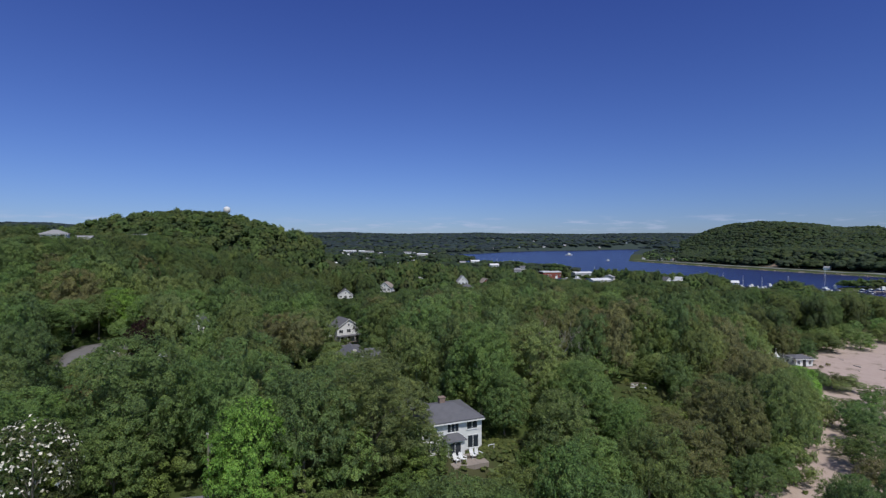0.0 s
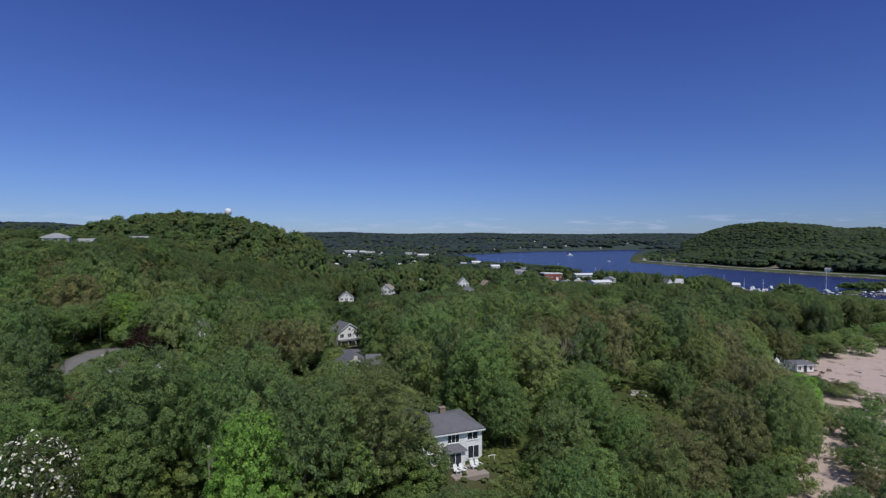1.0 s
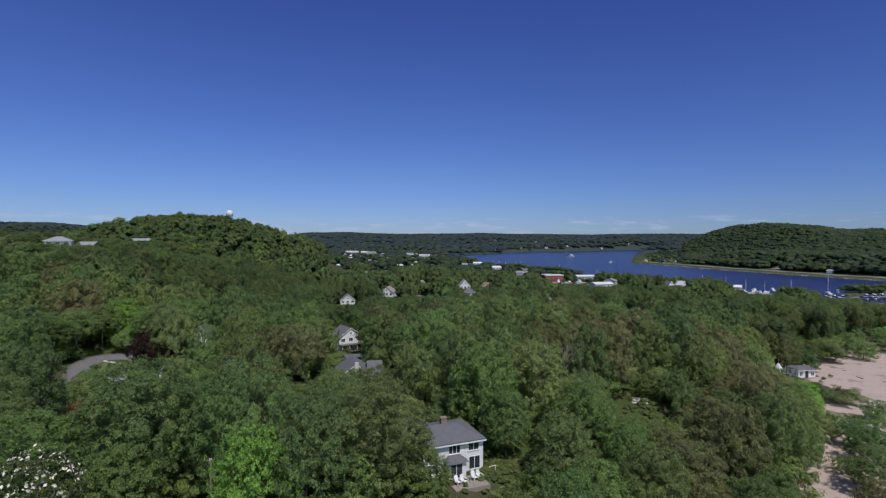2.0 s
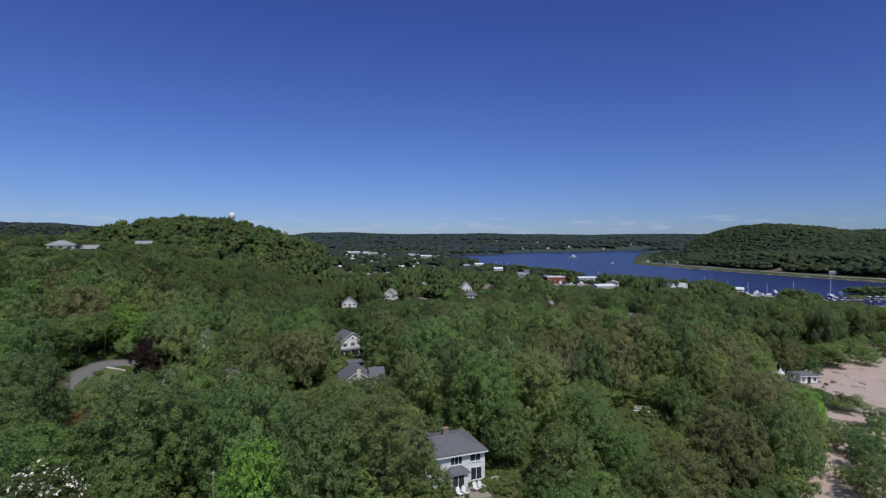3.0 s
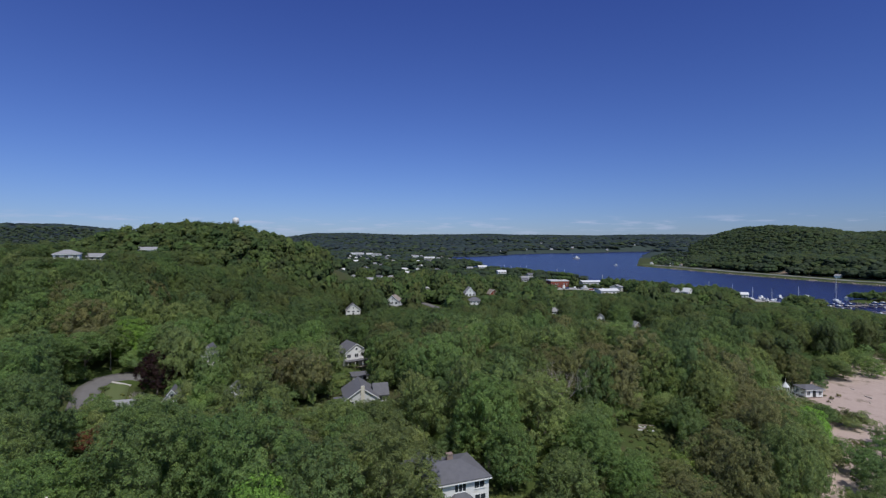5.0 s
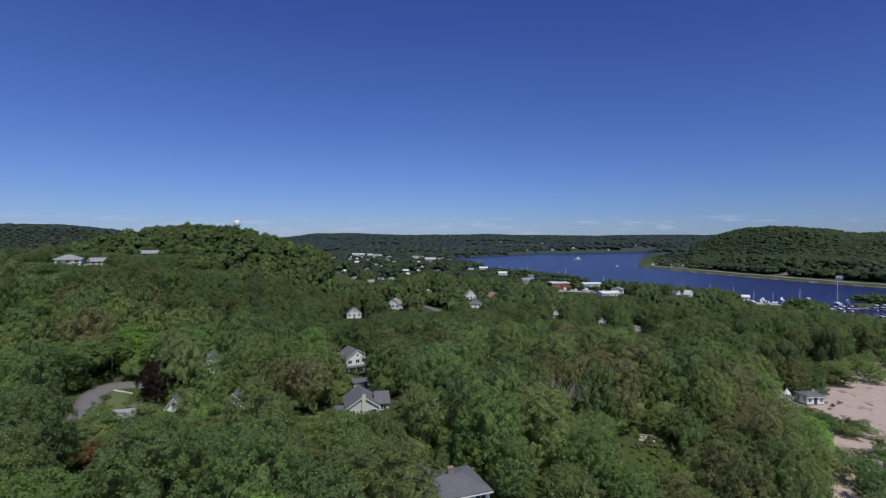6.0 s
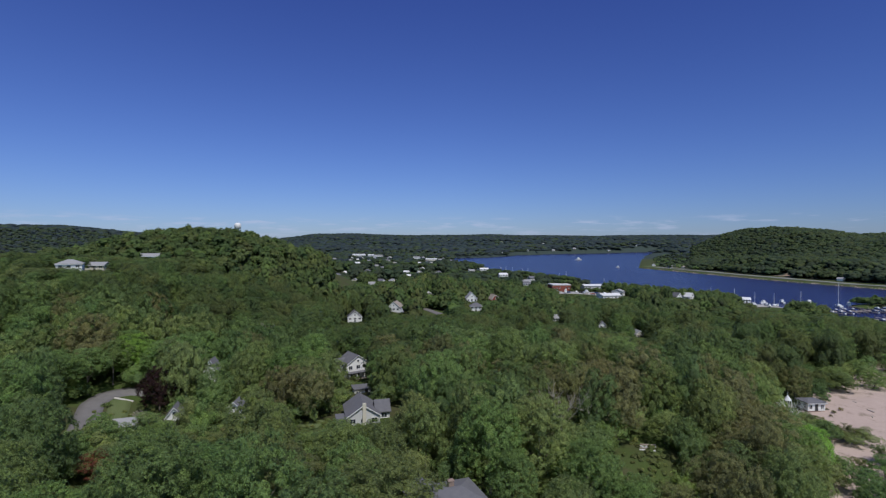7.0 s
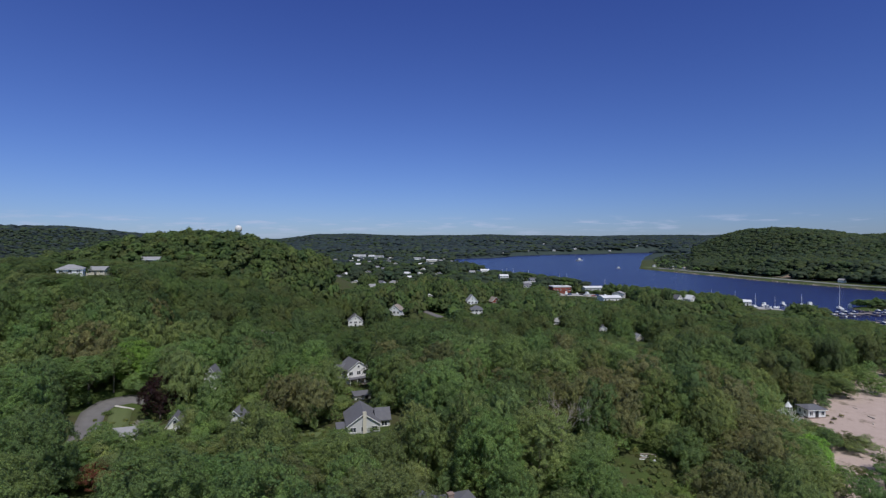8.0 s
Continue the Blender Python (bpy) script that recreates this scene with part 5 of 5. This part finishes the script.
for x, y, a, l in ((300, 432, 80, 9), (322, 418, 60, 9), (280, 436, 85, 8), (262, 432, 100, 8), (216, 440, 70, 9), (170, 505, 30, 10), (154, 552, 10, 9), (240, 425, 90, 8), (226, 425, 80, 8), (330, 1020, 20, 9), (350, 1420, 10, 20), (346, 400, 80, 10), (70, 860, 30, 8), (98, 806, 30, 6), (88, 786, 50, 6), (148, 702, 40, 7), (140, 676, 20, 6), (258, 428, 80, 6), (246, 430, 95, 6), (204, 470, 60, 7), (196, 486, 50, 7)):
    motor_boat(x, y, a, l)
for x, y, a, l in ((252, 398, 40, 5), (232, 396, 120, 6), (240, 388, 70, 5), (160, 486, 20, 9), (166, 474, 60, 9), (150, 474, 100, 8), (128, 488, 30, 8), (110, 494, 80, 8)):
    b = motor_boat(x, y, a, l)
    b.location.z = float(height(x, y)) + 1.0
    part("cradle", block(-l * 0.25, -l * 0.1, -1.1, l * 0.25, l * 0.1, -0.2), WOOD, b)
    tagged(b, "white motor boat laid up on a cradle ashore", group="boats laid up ashore")
berths = np.random.RandomState(41)
for px, py, count, fingers, length in ((264, 372, 10, 12, 90), (270, 336, 9, 11, 80)):
    for k in range(count):
        u = (k + 1) * length / fingers
        a = radians(12)
        for side in (-1, 1):
            if berths.rand() < 0.42:
                v = side * 5.2
                moored = motor_boat(px + u * math.cos(a) - v * math.sin(a), py + u * math.sin(a) + v * math.cos(a), 102 + berths.uniform(-3, 3), berths.uniform(5.5, 7.5))
                part("canvas_cover", block(-2.6, -1.0, 0.9, 2.2, 1.0, 1.75), SAIL_COVER, moored, "blue canvas cover")
                tagged(moored, "white motor boat with a blue cover in its slip", group="boats in the slips")
pier(264, 372, 12, 90, 12, 9, "long weathered pier with many finger berths")
pier(270, 336, 12, 80, 11, 9, "weathered marina pier with finger berths")
pier(150, 560, 40, 40, 4, 6, "short wooden pier by the harbour sheds")


def water_tower():
    t = new("water_tower")
    g = float(height(-169, 399))
    t.matrix_basis = pose(-169, 399, g - 2.6)
    ring = []
    bm = bmesh.new()
    for r, z in ((0.1, 10.6), (1.6, 10.9), (2.5, 12.2), (2.6, 13.6), (2.4, 14.9), (1.5, 15.8), (0.1, 16.1)):
        ring.append([bm.verts.new((r * math.cos(k * 0.3927), r * math.sin(k * 0.3927), z)) for k in range(16)])
    for a, b in zip(ring, ring[1:]):
        for k in range(16):
            bm.faces.new((a[k], a[(k + 1) % 16], b[(k + 1) % 16], b[k]))
    bm.faces.new(ring[0][::-1]), bm.faces.new(ring[-1])
    tank = part("tank", bm, ROOF_WHITE, t, smooth=True)
    part("vent", rod(0, 0, 16.0, 0, 0, 16.7, 0.3, 0.2, 8), METAL, tank)
    part("riser", rod(0, 0, -0.5, 0, 0, 10.7, 0.6, 0.5, 10), ROOF_WHITE, t)
    for k in range(4):
        a = k * math.pi / 2 + 0.5
        part("leg", rod(3.2 * math.cos(a), 3.2 * math.sin(a), -0.5, 2.1 * math.cos(a), 2.1 * math.sin(a), 12.0, 0.18, 0.14), METAL, t)
    tagged(t, "white water tower rising over the hilltop trees", "water tower")


water_tower()


def utility_pole(x, y, tall):
    p = new("utility_pole")
    p.matrix_basis = pose(x, y, float(height(x, y)), 0, 0, 25)
    part("post", rod(0, 0, -0.5, 0, 0, tall, 0.12, 0.08, 8), WOOD, p)
    part("transformer", rod(0.3, 0, tall - 2.2, 0.3, 0, tall - 1.3, 0.22, 0.22, 10), METAL, p)
    for u in (-0.08, 0.08):
        part("insulator", rod(u, 0, tall - 0.1, u, 0, tall + 0.15, 0.05, 0.04), TRIM, p)
    tagged(p, "grey timber utility pole between the trees", "utility pole")


utility_pole(-27.2, 58.5, 8.2)


def bare_tree(x, y, top, spread, seed, label, twig):
    """A leafless crown of forking limbs."""
    rng = np.random.RandomState(seed)
    g = float(height(x, y))
    tall = top - g
    t = new("bare_tree")
    t.matrix_basis = pose(x, y, g)
    part("trunk", rod(0, 0, -0.3, 0.2, 0.1, tall * 0.55, 0.26, 0.16, 7), twig, t)
    v, q = [], []

    def fork(a, d, length, r, level):
        b = a + d * length
        tube(v, q, [tuple(a), tuple((a + b) / 2 + Vector(rng.normal(0, 0.06 * length, 3))), tuple(b)], (r, r * 0.8, r * 0.6), 4)
        if level:
            for _ in range(3):
                e = (d + Vector(rng.normal(0, 0.5, 3)) + Vector((0, 0, 0.15))).normalized()
                fork(b, e, length * rng.uniform(0.6, 0.8), r * 0.55, level - 1)
    for k in range(6):
        a = k * 1.05 + rng.uniform(-0.3, 0.3)
        start = Vector((0.12, 0.05, tall * (0.35 + 0.035 * k)))
        fork(start, Vector((math.cos(a) * spread, math.sin(a) * spread, 0.8)).normalized(), tall * 0.22, 0.10, 3)
    limbs = new("branchwork", mesh_of("branchwork", v, q, mats=[twig], smooth=True))
    limbs.parent = t
    tagged(t, label, "tree", "woodland trees")


PALE_BARK = plain("pale_bark", (0.30, 0.26, 0.23), (0.46, 0.41, 0.37), 2, 0.9)
BIRCH_BARK = plain("birch_bark", (0.5, 0.5, 0.48), (0.7, 0.7, 0.68), 2, 0.8)
bare_tree(22, 103, 23.8, 0.8, 3, "leafless grey-brown tree among the green crowns", PALE_BARK)
bare_tree(-65, 171, 25, 0.7, 4, "leafless greyish tree on the wooded slope", PALE_BARK)
bare_tree(93, 140, 9.5, 0.9, 5, "white-barked birch with bare branches near the beach", BIRCH_BARK)
bare_tree(-68, 109, 15.5, 0.5, 6, "grey-barked young tree with thin bare limbs", PALE_BARK)


def driftwood(x, y, turn, length, r):
    bm = rod(0, 0, r * 0.8, length, 0.25, r * 0.7, r, r * 0.55, 7)
    log = new("driftwood_log")
    log.matrix_basis = pose(x, y, float(height(x, y)) - 0.03, 0, 0, turn)
    part("stem", bm, PALE_BARK, log)
    part("branch", rod(length * 0.6, 0.12, r * 0.8, length * 0.75, 0.9, r * 1.6, r * 0.4, r * 0.15, 5), PALE_BARK, log)
    tagged(log, "weathered grey driftwood log lying on the sand", "driftwood", "driftwood on the beach")


rng = np.random.RandomState(9)
for k in range(16):
    driftwood(112 + rng.uniform(-10, 30), 150 + rng.uniform(-26, 34), rng.uniform(0, 180), rng.uniform(1.5, 4), rng.uniform(0.12, 0.26))
GRASS = [Kind("dune_grass", "dry tuft of dune grass on the sand", 61, 8, 160, 0.2, bare=0.02)]
n = 0
while n < 16:
    x, y = rng.uniform(40, 150), rng.uniform(74, 185)
    past = float(shore_side(x, y)) - float(beach_edge(x, y))
    if -2 < past < 5 and abs(x) < 0.92 * y:
        tuft = GRASS[0].plant(x, y, float(height(x, y)) + rng.uniform(0.5, 1.1), rng.uniform(0.4, 0.8), shade(rng, (0.26, 0.24, 0.14)), rng.uniform(0, 360))
        tagged(tuft, category="grass", group="tufts of dune grass")
        n += 1


def blossom_tree(x, y, top, radius, label):
    """A small tree in white flower: dark twigs with loose clusters of petals."""
    g = float(height(x, y))
    t = new("blossom_tree")
    t.matrix_basis = pose(x, y, g)
    tr = new("trunk", trunk_mesh(77))
    tr.parent, tr.scale = t, (radius * 0.9, radius * 0.9, (top - g) * 0.62)
    for name, seed, count, size, mat in (("blossom", 78, 380, 0.046, PETAL), ("crown", 79, 1500, 0.06, LEAF)):
        v, q, f, lean = crown(seed, 18, count, size, 1.0, core=0.01)
        c = new(name, mesh_of(name, v, q, None, [mat], lean=lean))
        c.parent, c.location, c.scale = t, (0, 0, (top - g) * 0.62), (radius, radius, (top - g) * 0.4)
        c.color = (0.10, 0.12, 0.06, 1)
    tagged(t, label, "tree", "woodland trees")


PETAL = plain("white_petals", (0.64, 0.60, 0.50), (0.80, 0.76, 0.66), 3, 0.7)
blossom_tree(-39.5, 48.5, 22.4, 4.2, "white-flowering tree at the edge of the maples")


def gazebo(x, y):
    g = float(height(x, y))
    t = new("gazebo")
    t.matrix_basis = pose(x, y, g + 0.3, 0, 0, 20) @ Matrix.Scale(0.62, 4)
    bm = bmesh.new()
    ring = [bm.verts.new((1.9 * math.cos(k * 1.0472), 1.9 * math.sin(k * 1.0472), 3.0)) for k in range(6)]
    tip = bm.verts.new((0, 0, 5.6))
    for k in range(6):
        bm.faces.new((ring[k], ring[(k + 1) % 6], tip))
    bm.faces.new(ring[::-1])
    top = part("roof", bm, ROOF_WHITE, t)
    part("finial", rod(0, 0, 5.5, 0, 0, 7.4, 0.07, 0.04), TRIM, top)
    part("floor", block(-1.4, -1.4, -0.4, 1.4, 1.4, 0.2), WOOD, t)
    for k in range(6):
        a = k * 1.0472
        part("post", rod(1.6 * math.cos(a), 1.6 * math.sin(a), 0.0, 1.6 * math.cos(a), 1.6 * math.sin(a), 3.0, 0.09, 0.09), TRIM, t)
    tagged(t, "white garden pavilion with a pointed roof by the beach", "gazebo")


gazebo(103.5, 158)
